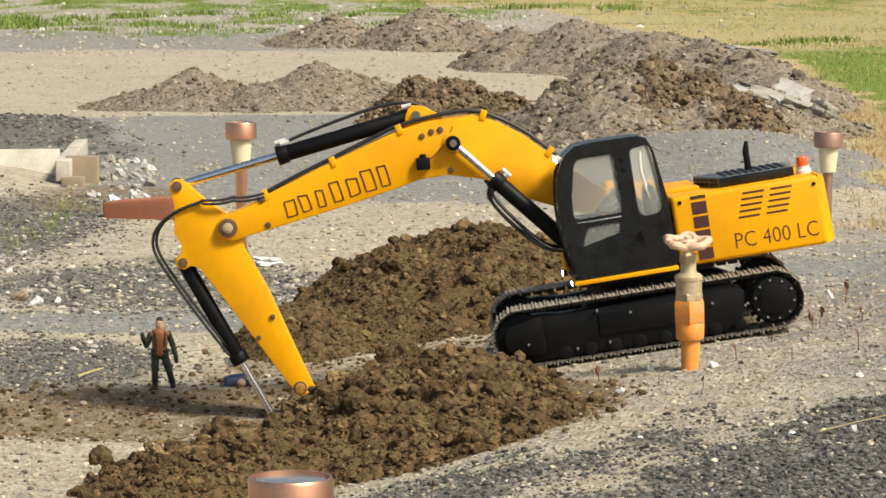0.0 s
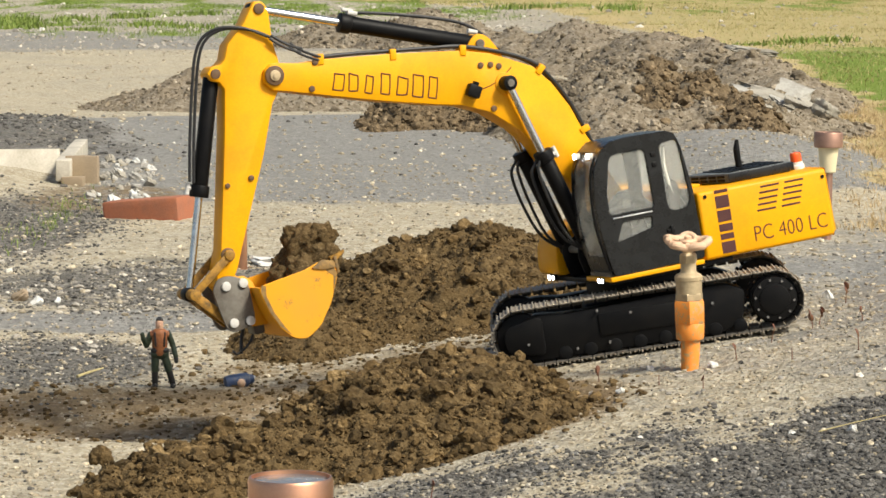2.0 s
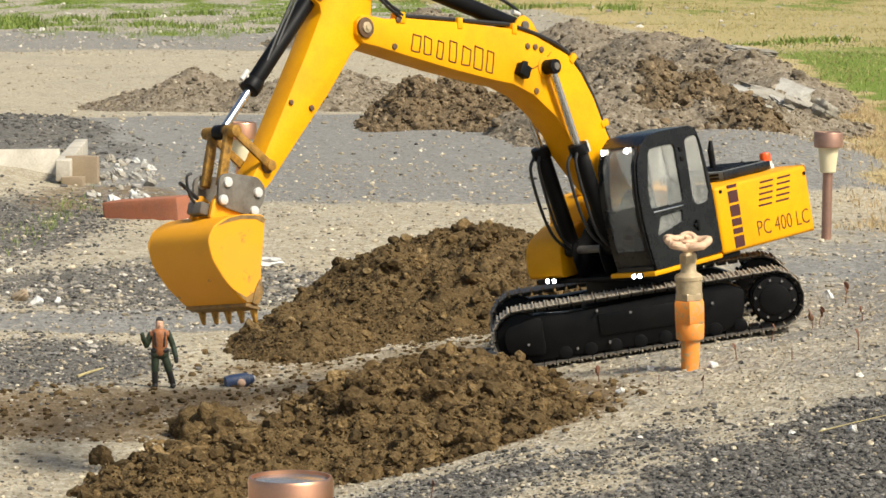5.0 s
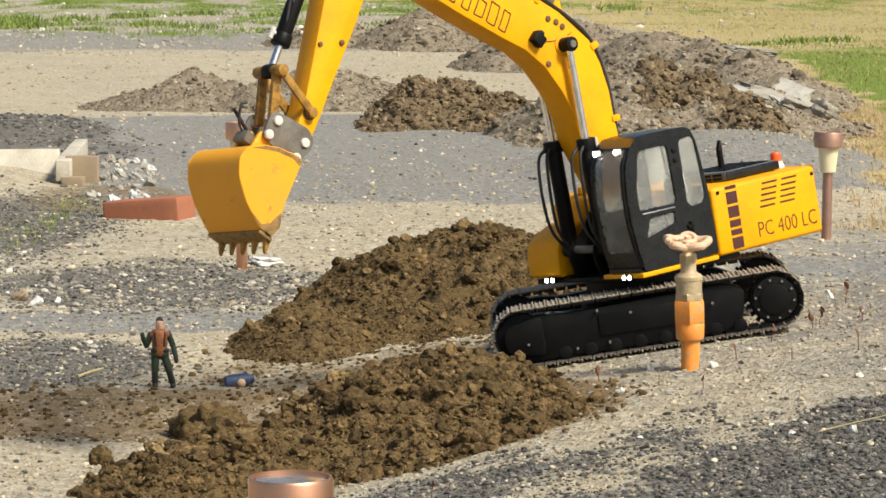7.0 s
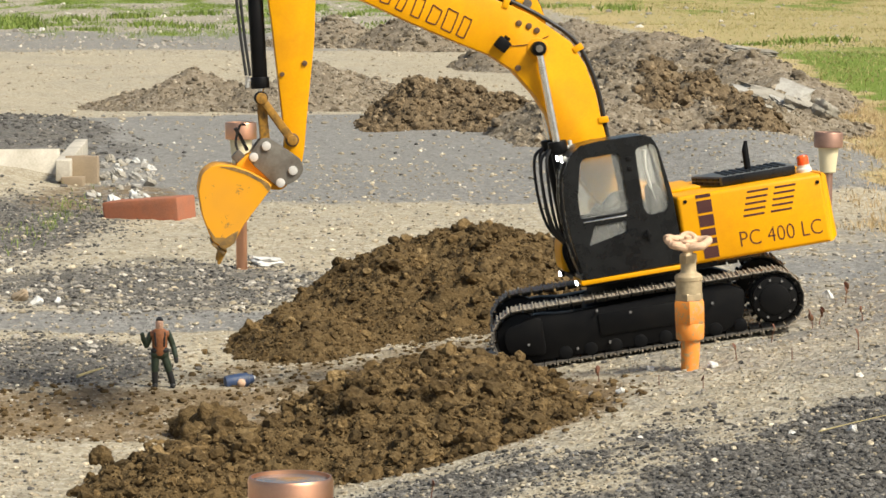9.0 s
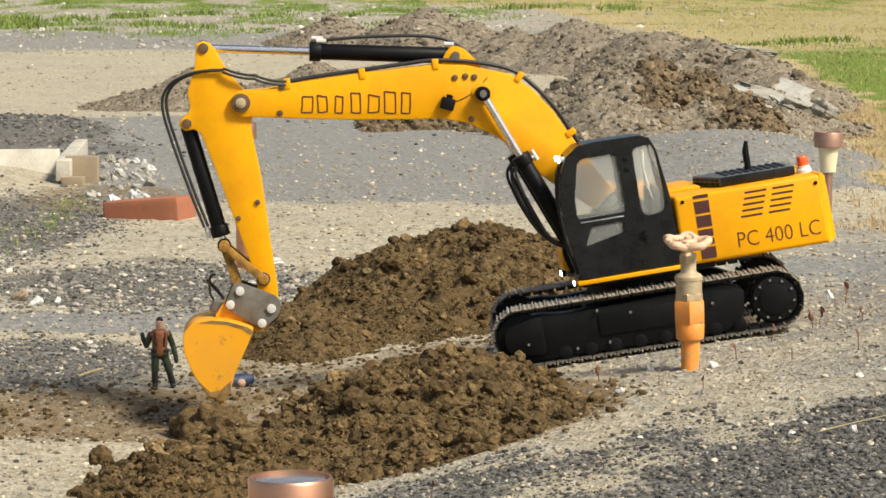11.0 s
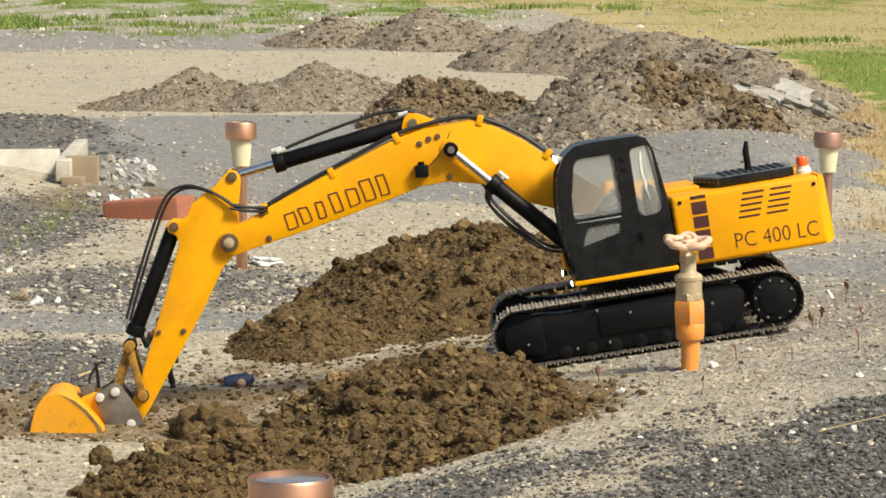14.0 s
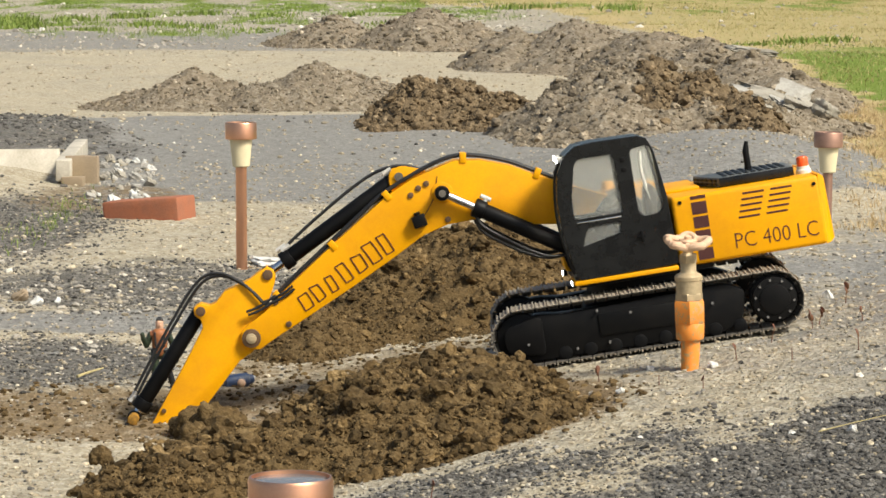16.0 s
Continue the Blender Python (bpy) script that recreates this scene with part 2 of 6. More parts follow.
def ground_material():
    """Sand, with dark gravel, grey gravel, dug soil and turf where the zone attributes say so."""
    m, nt, b = node_mat("site_ground")
    c = coords(nt)
    zone = nt.nodes.new("ShaderNodeAttribute")
    zone.attribute_name = "zone"
    dry = nt.nodes.new("ShaderNodeAttribute")
    dry.attribute_name = "dry"
    sep = nt.nodes.new("ShaderNodeSeparateColor")
    nt.links.new(zone.outputs["Color"], sep.inputs[0])
    v1 = tex(nt, "Voronoi", 260, c)
    v2 = tex(nt, "Voronoi", 95, c)
    n1 = tex(nt, "Noise", 22, c, Detail=10.0, Roughness=0.72)
    n2 = tex(nt, "Noise", 3.2, c, Detail=6.0, Roughness=0.6)
    s1 = nt.nodes.new("ShaderNodeSeparateColor")
    nt.links.new(v1.outputs["Color"], s1.inputs[0])
    s2 = nt.nodes.new("ShaderNodeSeparateColor")
    nt.links.new(v2.outputs["Color"], s2.inputs[0])

    def earth(d, mdl, li, stain):
        g = mix(nt, 0.4, ramp(nt, s1.outputs[0], [(0.0, d), (0.3, mdl), (0.8, mdl), (1.0, li)]), ramp(nt, s2.outputs[1], [(0.0, d), (0.4, mdl), (1.0, li)]))
        return mix(nt, ramp(nt, n1.outputs[0], [(0.45, (0, 0, 0)), (0.72, (0.8, 0.8, 0.8))]), g, stain)

    sand = earth((0.22, 0.18, 0.12), (0.44, 0.38, 0.27), (0.64, 0.59, 0.48), (0.38, 0.32, 0.22))
    sand = mix(nt, ramp(nt, n2.outputs[0], [(0.45, (0, 0, 0)), (0.68, (0.6, 0.6, 0.6))]), sand, earth((0.18, 0.155, 0.115), (0.36, 0.325, 0.25), (0.52, 0.48, 0.41), (0.30, 0.265, 0.20)))
    dark = earth((0.045, 0.042, 0.038), (0.125, 0.118, 0.106), (0.28, 0.265, 0.24), (0.19, 0.17, 0.135))
    grey = earth((0.115, 0.111, 0.101), (0.245, 0.236, 0.215), (0.40, 0.385, 0.355), (0.225, 0.212, 0.187))
    soil = earth((0.07, 0.045, 0.024), (0.20, 0.145, 0.082), (0.32, 0.24, 0.15), (0.25, 0.185, 0.108))
    turf = mix(nt, n1.outputs[0], (0.11, 0.172, 0.022), (0.23, 0.285, 0.065))
    straw = mix(nt, n1.outputs[0], (0.34, 0.27, 0.12), (0.52, 0.41, 0.22))

    def soft(src, spread=0.55):
        a = nt.nodes.new("ShaderNodeMath")
        a.operation = "MULTIPLY_ADD"
        nt.links.new(n1.outputs[0], a.inputs[0])
        a.inputs[1].default_value, a.inputs[2].default_value = spread * 2, -spread
        s = nt.nodes.new("ShaderNodeMath")
        s.operation = "ADD"
        nt.links.new(src, s.inputs[0])
        nt.links.new(a.outputs[0], s.inputs[1])
        return ramp(nt, s.outputs[0], [(0.36, (0, 0, 0)), (0.62, (1, 1, 1))])

    col = mix(nt, soft(sep.outputs[1], 0.3), sand, grey)
    col = mix(nt, soft(sep.outputs[0]), col, dark)
    col = mix(nt, soft(sep.outputs[2]), col, soil)
    col = mix(nt, soft(dry.outputs["Fac"], 0.7), col, straw)
    col = mix(nt, soft(zone.outputs["Alpha"], 0.6), col, turf)
    nt.links.new(col, b.inputs["Base Color"])
    b.inputs["Roughness"].default_value = 0.95
    b.inputs["Specular IOR Level"].default_value = 0.15
    p = bump(nt, b, v1.outputs["Distance"], 0.6, 0.003)
    p = bump(nt, b, v2.outputs["Distance"], 0.5, 0.004, p)
    bump(nt, b, n1.outputs[0], 0.6, 0.012, p)
    return m


M_GROUND = ground_material()


# ---------------------------------------------------------------- mesh helpers
def finish(name, bm, material, parent=None, label="", smooth=35.0):
    me = bpy.data.meshes.new(name)
    bmesh.ops.recalc_face_normals(bm, faces=bm.faces)
    bm.to_mesh(me)
    bm.free()
    mats = material if isinstance(material, (list, tuple)) else [material]
    for mt in mats:
        me.materials.append(mt)
    me.polygons.foreach_set("use_smooth", [True] * len(me.polygons))
    me.set_sharp_from_angle(angle=radians(smooth))
    ob = new(name, me)
    if parent is not None:
        ob.parent = parent
    if label:
        tagged(ob, label)
    return ob


part = finish


def bevel(bm, width, segs=2, limit=30.0):
    es = [e for e in bm.edges if len(e.link_faces) == 2 and e.calc_face_angle(0) > radians(limit)]
    if es and width > 0:
        bmesh.ops.bevel(bm, geom=es, offset=width, segments=segs, profile=0.5, affect="EDGES", clamp_overlap=True)


def box(bm, x0, x1, y0, y1, z0, z1, bev=0.0, segs=2, m=None):
    t = bmesh.new()
    bmesh.ops.create_cube(t, size=1.0)
    for v in t.verts:
        v.co = Vector((x0 + (v.co.x + 0.5) * (x1 - x0), y0 + (v.co.y + 0.5) * (y1 - y0), z0 + (v.co.z + 0.5) * (z1 - z0)))
    bevel(t, bev, segs)
    merge(bm, t, m)


def merge(bm, t, m=None, mat=0):
    """Adds the bmesh t to bm and frees it."""
    if m is not None:
        t.transform(m)
    vs = [bm.verts.new(v.co) for v in t.verts]
    t.verts.index_update()
    for f in t.faces:
        nf = bm.faces.new([vs[v.index] for v in f.verts])
        nf.material_index = mat if mat else f.material_index
    t.free()


def extrude_poly(bm, pts, y0, y1, bev=0.0, segs=2, holes=(), mat=0):
    """A plate in the xz plane, from y0 to y1, with holes."""
    t = bmesh.new()
    if holes:
        edges = []
        for loop in (pts, *holes):
            vs = [t.verts.new((x, y0, z)) for x, z in loop]
            edges += [t.edges.new((vs[i], vs[(i + 1) % len(vs)])) for i in range(len(vs))]
        bmesh.ops.triangle_fill(t, edges=edges, use_beauty=True)
        bmesh.ops.dissolve_limit(t, angle_limit=0.01, verts=t.verts, edges=[e for e in t.edges if len(e.link_faces) == 2])
    else:
        t.faces.new([t.verts.new((x, y0, z)) for x, z in pts])
    r = bmesh.ops.extrude_face_region(t, geom=list(t.faces))
    for v in r["geom"]:
        if isinstance(v, bmesh.types.BMVert):
            v.co.y = y1
    bmesh.ops.recalc_face_normals(t, faces=t.faces)
    bevel(t, bev, segs)
    merge(bm, t, None, mat)


def cyl(bm, p0, p1, r0, r1=None, n=20, bev=0.0, mat=0):
    """A capped cylinder or cone from p0 to p1."""
    p0, p1 = Vector(p0), Vector(p1)
    t = bmesh.new()
    bmesh.ops.create_cone(t, cap_ends=True, segments=n, radius1=r0, radius2=r0 if r1 is None else r1, depth=(p1 - p0).length)
    bevel(t, bev, 2, 50)
    merge(bm, t, Matrix.Translation((p0 + p1) / 2) @ (p1 - p0).to_track_quat("Z", "Y").to_matrix().to_4x4(), mat)


def lathe(bm, profile, n=28, m=None, mat=0):
    """Turns (radius, z) rows about the z axis."""
    t = bmesh.new()
    rings = []
    for r, z in profile:
        rings.append([t.verts.new((max(r, 1e-5) * math.cos(2 * math.pi * i / n), max(r, 1e-5) * math.sin(2 * math.pi * i / n), z)) for i in range(n)])
    for a, c in zip(rings, rings[1:]):
        for i in range(n):
            t.faces.new((a[i], a[(i + 1) % n], c[(i + 1) % n], c[i]))
    t.faces.new(rings[0][::-1])
    t.faces.new(rings[-1])
    merge(bm, t, m, mat)


def spline(pts, steps=6):
    """Catmull-Rom through the points."""
    P = [Vector(p) for p in pts]
    P = [2 * P[0] - P[1]] + P + [2 * P[-1] - P[-2]]
    out = []
    for i in range(1, len(P) - 2):
        a, b_, c, d = P[i - 1:i + 3]
        for s in range(steps):
            u = s / steps
            out.append(0.5 * ((2 * b_) + (c - a) * u + (2 * a - 5 * b_ + 4 * c - d) * u * u + (3 * b_ - a - 3 * c + d) * u ** 3))
    out.append(P[-2])
    return out


def tube(bm, pts, r, n=8, steps=6, taper=None, mat=0):
    ps = spline(pts, steps) if steps else [Vector(p) for p in pts]
    t = bmesh.new()
    rings, ref = [], Vector((0.0, 1.0, 0.123)).normalized()
    for i, p in enumerate(ps):
        d = (ps[min(i + 1, len(ps) - 1)] - ps[max(i - 1, 0)]).normalized()
        u = d.cross(ref).normalized()
        w = d.cross(u)
        rr = r if taper is None else r + (taper - r) * i / (len(ps) - 1)
        rings.append([t.verts.new(p + rr * (math.cos(2 * math.pi * k / n) * u + math.sin(2 * math.pi * k / n) * w)) for k in range(n)])
    for a, c in zip(rings, rings[1:]):
        for k in range(n):
            t.faces.new((a[k], a[(k + 1) % n], c[(k + 1) % n], c[k]))
    t.faces.new(rings[0][::-1])
    t.faces.new(rings[-1])
    merge(bm, t, None, mat)


def lettering(name, text, size, material, parent, m, thick=0.0003):
    """Built-in font, turned into a mesh, in the xy plane of m."""
    cu = bpy.data.curves.new(name, "FONT")
    cu.body, cu.size, cu.extrude = text, size, thick
    cu.resolution_u, cu.offset = 3, -0.00035
    tmp = bpy.data.objects.new(name, cu)
    scene.collection.objects.link(tmp)
    me = bpy.data.meshes.new_from_object(tmp.evaluated_get(bpy.context.evaluated_depsgraph_get()))
    bpy.data.objects.remove(tmp)
    me.transform(m)
    me.materials.clear()
    me.materials.append(material)
    ob = new(name, me)
    ob.parent = parent
    return ob


# ---------------------------------------------------------------- smooth lattice noise, vectorised
_perm = np.random.RandomState(7).rand(4096)


def vnoise(x, y, seed=0):
    xi, yi = np.floor(x).astype(int), np.floor(y).astype(int)
    fx, fy = x - xi, y - yi
    fx, fy = fx * fx * (3 - 2 * fx), fy * fy * (3 - 2 * fy)

    def h(a, b_):
        return _perm[(a * 374761 + b_ * 668265 + seed * 9973) % 4096]

    return (h(xi, yi) * (1 - fx) + h(xi + 1, yi) * fx) * (1 - fy) + (h(xi, yi + 1) * (1 - fx) + h(xi + 1, yi + 1) * fx) * fy


def fractal(x, y, freq, octaves=4, seed=0, gain=0.55):
    s, a, tot = 0.0, 1.0, 0.0
    for o in range(octaves):
        s = s + a * (vnoise(x * freq, y * freq, seed + o) - 0.5)
        tot += a
        a, freq = a * gain, freq * 2.03
    return s / tot * 2


def sstep(a, b_, v):
    u = np.clip((v - a) / (b_ - a), 0, 1)
    return u * u * (3 - 2 * u)


def blob(x, y, cx, cy, rx, ry, edge=0.6):
    r = np.sqrt(((x - cx) / rx) ** 2 + ((y - cy) / ry) ** 2)
    return 1 - sstep(edge, 1.0 + (1 - edge), r)


# ---------------------------------------------------------------- the ground
def ground_z(x, y):
    x, y = np.asarray(x, float), np.asarray(y, float)
    z = 0.112 + 0.018 * sstep(4.1, 5.4, y)
    ramp_z = np.clip(0.165 + 0.1602 * (x - 0.104) + 0.004, 0.108, 0.25)
    z = z + (ramp_z - z) * sstep(-0.28, 0.10, x) * (1 - sstep(4.12, 4.75, y))
    z = z - 0.016 * blob(x, y, -0.42, 3.87, 0.42, 0.11, 0.4)                     # the trench
    z = z - 0.018 * blob(x, y, -0.48, 3.62, 0.40, 0.20, 0.5)                     # worn hollow before it
    z = z + 0.10 * blob(x, y, 0.72, 7.7, 0.34, 0.75, 0.2)                        # grey gravel heap
    z = z + 0.042 * blob(x, y, -1.45, 9.2, 0.46, 0.75, 0.6)                        # dark berm
    z = z + 0.04 * blob(x, y, -1.25, 7.4, 0.30, 0.6, 0.5)                         # bank held by the boards
    z = z + 0.006 * fractal(x, y, 6.0, 4, 3) + 0.0022 * fractal(x, y, 45.0, 3, 11) * (1 - sstep(6, 9, y))
    z = z + 0.02 * fractal(x, y, 0.7, 3, 21) * sstep(5.5, 9, y)
    bed = 0.1715 + 0.1602 * (x - 0.104)
    flat = blob(x, y, 0.257, 3.90, 0.22, 0.145, 0.95)
    return z + (bed - 0.001 - z) * flat


def grass_line(y):
    return np.interp(y, [0, 6, 7.95, 8.86, 11.4, 17, 27, 34, 60], [1.3, 1.12, 1.24, 1.33, 1.53, 1.70, 1.1, -2.0, -60])


def zones(x, y):
    """Weights: dark gravel, grey gravel, dug soil, turf, straw."""
    n = fractal(x, y, 3.0, 4, 31)
    dark = np.maximum.reduce([
        0.62 * blob(x, y, -0.86, 6.2, 0.22, 0.95), 0.61 * blob(x, y, -0.48, 5.15, 0.36, 0.36), 0.70 * blob(x, y, -0.56, 4.28, 0.20, 0.28),
        1.0 * blob(x, y, -1.42, 9.05, 0.46, 0.75, 0.8), 0.55 * blob(x, y, -0.95, 8.5, 0.16, 0.5),
        0.84 * sstep(1.3, 2.2, y + 0.5 * n) * (1 - sstep(1.0, 2.2, np.abs(x) + 0.5 * n)) * sstep(0.18, -0.14, y - (2.94 + 0.42 * (x + 0.05)) + 0.46 * fractal(x, y, 7.0, 4, 47))])
    grey = sstep(6.55, 6.95, y + 0.35 * n) * (1 - sstep(10.0, 10.7, y + 0.4 * n)) * sstep(-1.45, -1.2, x - 0.5 * sstep(8.3, 7.4, y))
    grey = np.maximum(grey, 0.75 * blob(x, y, -0.45, 4.72, 0.36, 0.13))
    grey = np.maximum(grey, (0.52 + 0.35 * n) * sstep(0.08, 0.24, x) * (1 - sstep(6.0, 6.6, y)) * sstep(0.6, 2.1, y + 0.6 * n) * (1 - sstep(1.2, 2.6, x + 0.5 * n)))
    grey = np.maximum(grey, (0.6 - 0.15 * sstep(19.5, 21, y)) * sstep(15.5, 17.5, y + n))
    soil = np.maximum.reduce([
        0.62 * blob(x, y, -0.40, 3.90, 0.46, 0.17), 0.5 * blob(x, y, -0.14, 4.15, 0.24, 0.26), 0.9 * blob(x, y, -0.06, 3.5, 0.27, 0.26, 0.8),
        0.55 * blob(x, y, -0.75, 6.9, 0.2, 0.4), 0.3 * blob(x, y, -1.2, 7.0, 0.35, 0.6)])
    right = sstep(-0.06, 0.12, x - grass_line(y) + 0.14 * n) * sstep(7.4, 8.2, y)
    tuft = fractal(x, 0.22 * y, 3.4, 4, 66)
    turf = right * (1 - 0.62 * sstep(14.5, 17.5, y + 1.2 * n))
    left = 1 - sstep(-0.2, 0.8, x)
    turf = np.maximum(turf, left * np.clip(0.05 + 1.3 * tuft, 0, 0.75) * sstep(18.4, 19.6, y + 1.2 * n))
    turf = np.maximum(turf, np.clip(0.24 + 0.26 * left + 1.1 * tuft, 0, 0.85) * sstep(23.5, 26, y + 2 * n))
    straw = 0.85 * sstep(-0.30, -0.14, x - grass_line(y) + 0.12 * n) * sstep(5.6, 6.0, y)
    straw = np.maximum(straw, 0.8 * sstep(13, 16.5, y + n) * sstep(-0.6, 0.5, x - np.minimum(grass_line(y), 1.2)))
    return dark, grey, soil, turf, straw


def sheet(name, xs, ys, zs, material, cols):
    """A grid mesh from three arrays of one shape."""
    rows, c = xs.shape
    co = np.stack([xs, ys, zs], -1).reshape(-1, 3)
    i = np.arange(rows * c).reshape(rows, c)
    f = np.stack([i[:-1, :-1], i[:-1, 1:], i[1:, 1:], i[1:, :-1]], -1).reshape(-1, 4)
    me = bpy.data.meshes.new(name)
    me.vertices.add(len(co))
    me.vertices.foreach_set("co", co.ravel())
    me.loops.add(f.size)
    me.loops.foreach_set("vertex_index", f.ravel())
    me.polygons.add(len(f))
    me.polygons.foreach_set("loop_start", np.arange(len(f)) * 4)
    me.polygons.foreach_set("loop_total", np.full(len(f), 4))
    me.update(calc_edges=True)
    me.polygons.foreach_set("use_smooth", [True] * len(f))
    me.materials.append(material)
    return new(name, me)


def build_ground():
    ty = np.concatenate([-np.geomspace(0.25, 200, 24)[::-1], np.geomspace(0.25, 2.4, 30)[:-1], np.geomspace(2.4, 6.5, 420)[:-1], np.geomspace(6.5, 34, 260)[:-1], np.geomspace(34, 900, 30)])
    side = np.geomspace(0.17, 3.0, 26)[1:]
    tu = np.concatenate([-side[::-1], np.linspace(-0.17, 0.17, 380), side])
    Y, U = np.meshgrid(ty, tu, indexing="ij")
    X = U * np.maximum(np.abs(Y), 2.2)
    near_fade = sstep(0.3, 2.0, Y)
    Z = ground_z(X, Y) * near_fade + 0.13 * (1 - near_fade)
    ob = sheet("ground", X, Y, Z, M_GROUND, None)
    dark, grey, soil, turf, straw = zones(X, Y)
    a = ob.data.attributes.new("zone", "FLOAT_COLOR", "POINT")
    a.data.foreach_set("color", np.stack([dark, grey, soil, turf], -1).astype(np.float32).ravel())
    d = ob.data.attributes.new("dry", "FLOAT", "POINT")
    d.data.foreach_set("value", straw.astype(np.float32).ravel())
    return tagged(ob, "bare sandy and gravelly ground with dark gravel patches", "ground", kind="structure")


build_ground()

# ---------------------------------------------------------------- loose stones and clods
def rock_base(sub, seed, rough):
    t = bmesh.new()
    bmesh.ops.create_icosphere(t, subdivisions=sub, radius=1.0)
    rs = np.random.RandomState(seed)
    off = Vector(rs.rand(3) * 50)
    for v in t.verts:
        v.co *= 1 + rough * noise.noise(v.co * 1.1 + off) + 0.6 * rough * noise.noise(v.co * 2.7 + off)
    sc = 0.75 + 0.5 * rs.rand(3)
    vs = np.array([v.co[:] for v in t.verts]) * sc
    fs = np.array([[v.index for v in f.verts] for f in t.faces])
    t.free()
    return vs, fs


ROCK1 = [rock_base(1, s, 0.45) for s in range(8)]
ROCK2 = [rock_base(2, s + 20, 0.55) for s in range(8)]
ROCK3 = [rock_base(3, s + 40, 0.6) for s in range(6)]


def scatter(name, pos, rad, bases, material, flat=0.75, seed=1, smooth=False):
    """One mesh with a turned, squashed stone at each place."""
    rs = np.random.RandomState(seed)
    n = len(pos)
    V, F, k = [], [], 0
    pick = rs.randint(len(bases), size=n)
    for bi, (vs, fs) in enumerate(bases):
        ii = np.where(pick == bi)[0]
        if not len(ii):
            continue
        q = rs.randn(len(ii), 4)
        q /= np.linalg.norm(q, axis=1, keepdims=True)
        w, x, y, z = q.T
        R = np.stack([np.stack([1 - 2 * (y * y + z * z), 2 * (x * y - z * w), 2 * (x * z + y * w)], -1),
                      np.stack([2 * (x * y + z * w), 1 - 2 * (x * x + z * z), 2 * (y * z - x * w)], -1),
                      np.stack([2 * (x * z - y * w), 2 * (y * z + x * w), 1 - 2 * (x * x + y * y)], -1)], 1)
        P = np.einsum("nij,vj->nvi", R, vs) * rad[ii][:, None, None]
        P[..., 2] *= flat
        P += pos[ii][:, None, :]
        V.append(P.reshape(-1, 3))
        F.append((fs[None] + (np.arange(len(ii)) * len(vs))[:, None, None]).reshape(-1, 3) + k)
        k += len(ii) * len(vs)
    V, F = np.concatenate(V), np.concatenate(F)
    me = bpy.data.meshes.new(name)
    me.vertices.add(len(V))
    me.vertices.foreach_set("co", V.ravel())
    me.loops.add(F.size)
    me.loops.foreach_set("vertex_index", F.ravel())
    me.polygons.add(len(F))
    me.polygons.foreach_set("loop_start", np.arange(len(F)) * 3)
    me.polygons.foreach_set("loop_total", np.full(len(F), 3))
    me.update(calc_edges=True)
    me.polygons.foreach_set("use_smooth", [smooth] * len(F))
    me.materials.append(material)
    return new(name, me)


def sizes(rs, n, lo, hi, p=2.2):
    u = rs.rand(n)
    return (lo ** (1 - p) + u * (hi ** (1 - p) - lo ** (1 - p))) ** (1 / (1 - p))


# ---------------------------------------------------------------- earth heaps
def heap_h(x, y, bumps, lump, seed):
    h = np.full(np.shape(x), -0.02)
    wob = 0.22 * fractal(x, y, 2.2 / bumps[0][2] * 0.5, 3, seed + 5)
    for cx, cy, rx, ry, top, *rest in bumps:
        peak = rest[0] if rest else 1.5
        r = np.sqrt(((x - cx) / rx) ** 2 + ((y - cy) / ry) ** 2) * (1 + wob)
        # a negative exponent gives a slope that runs out softly at its foot
        side = top * (1 - r ** peak) if peak > 0 else top * (1 - np.clip(r, 0, 1) ** 1.6) ** (-1.35 * peak) - 0.005
        h = np.maximum(h, side)
    on = sstep(-0.004, 0.02, h)
    size = bumps[0][2]
    fine = 0.16 * fractal(x, y, 26.0 / size, 3, seed + 14, 0.7) + 0.12 * np.abs(fractal(x, y, 14.0 / size, 2, seed + 17))
    return h + on * lump * (fractal(x, y, 3.0 / size, 5, seed, 0.6) + 0.5 * np.abs(fractal(x, y, 9.0 / size, 3, seed + 9)) + fine)


def build_heap(name, bumps, step, lump, seed, mats, clods, label, category="soil heap", ymax_ratio=1.0):
    """A heap of earth: a lumpy surface with loose clods of many sizes on it."""
    x0, x1 = min(b_[0] - b_[2] for b_ in bumps) - 0.04, max(b_[0] + b_[2] for b_ in bumps) + 0.04
    y0, y1 = min(b_[1] - b_[3] for b_ in bumps) - 0.04, max(b_[1] + b_[3] for b_ in bumps) + 0.04
    X, Y = np.meshgrid(np.arange(x0, x1, step), np.arange(y0, y1, step * ymax_ratio))
    Z = ground_z(X, Y) + heap_h(X, Y, bumps, lump, seed)
    body = sheet(name, X, Y, Z, mats[0], None)
    rs = np.random.RandomState(seed)
    out = []
    for k, (count, lo, hi, bases, p) in enumerate(clods):
        px, py = rs.uniform(x0, x1, count * 3), rs.uniform(y0, y1, count * 3)
        hh = heap_h(px, py, bumps, lump, seed)
        keep = np.where(hh > -0.004 + 0.003 * rs.rand(count * 3))[0][:count]
        px, py, hh = px[keep], py[keep], hh[keep]
        r = sizes(rs, len(px), lo, hi, p)
        pos = np.stack([px, py, ground_z(px, py) + np.maximum(hh, 0) + r * 0.15], -1)
        o = scatter("loose_soil", pos, r, bases, mats[1], 0.85, seed + k)
        o.parent = body
        tagged(o, kind="stuff")
        out.append(o)
    return tagged(body, label, category)


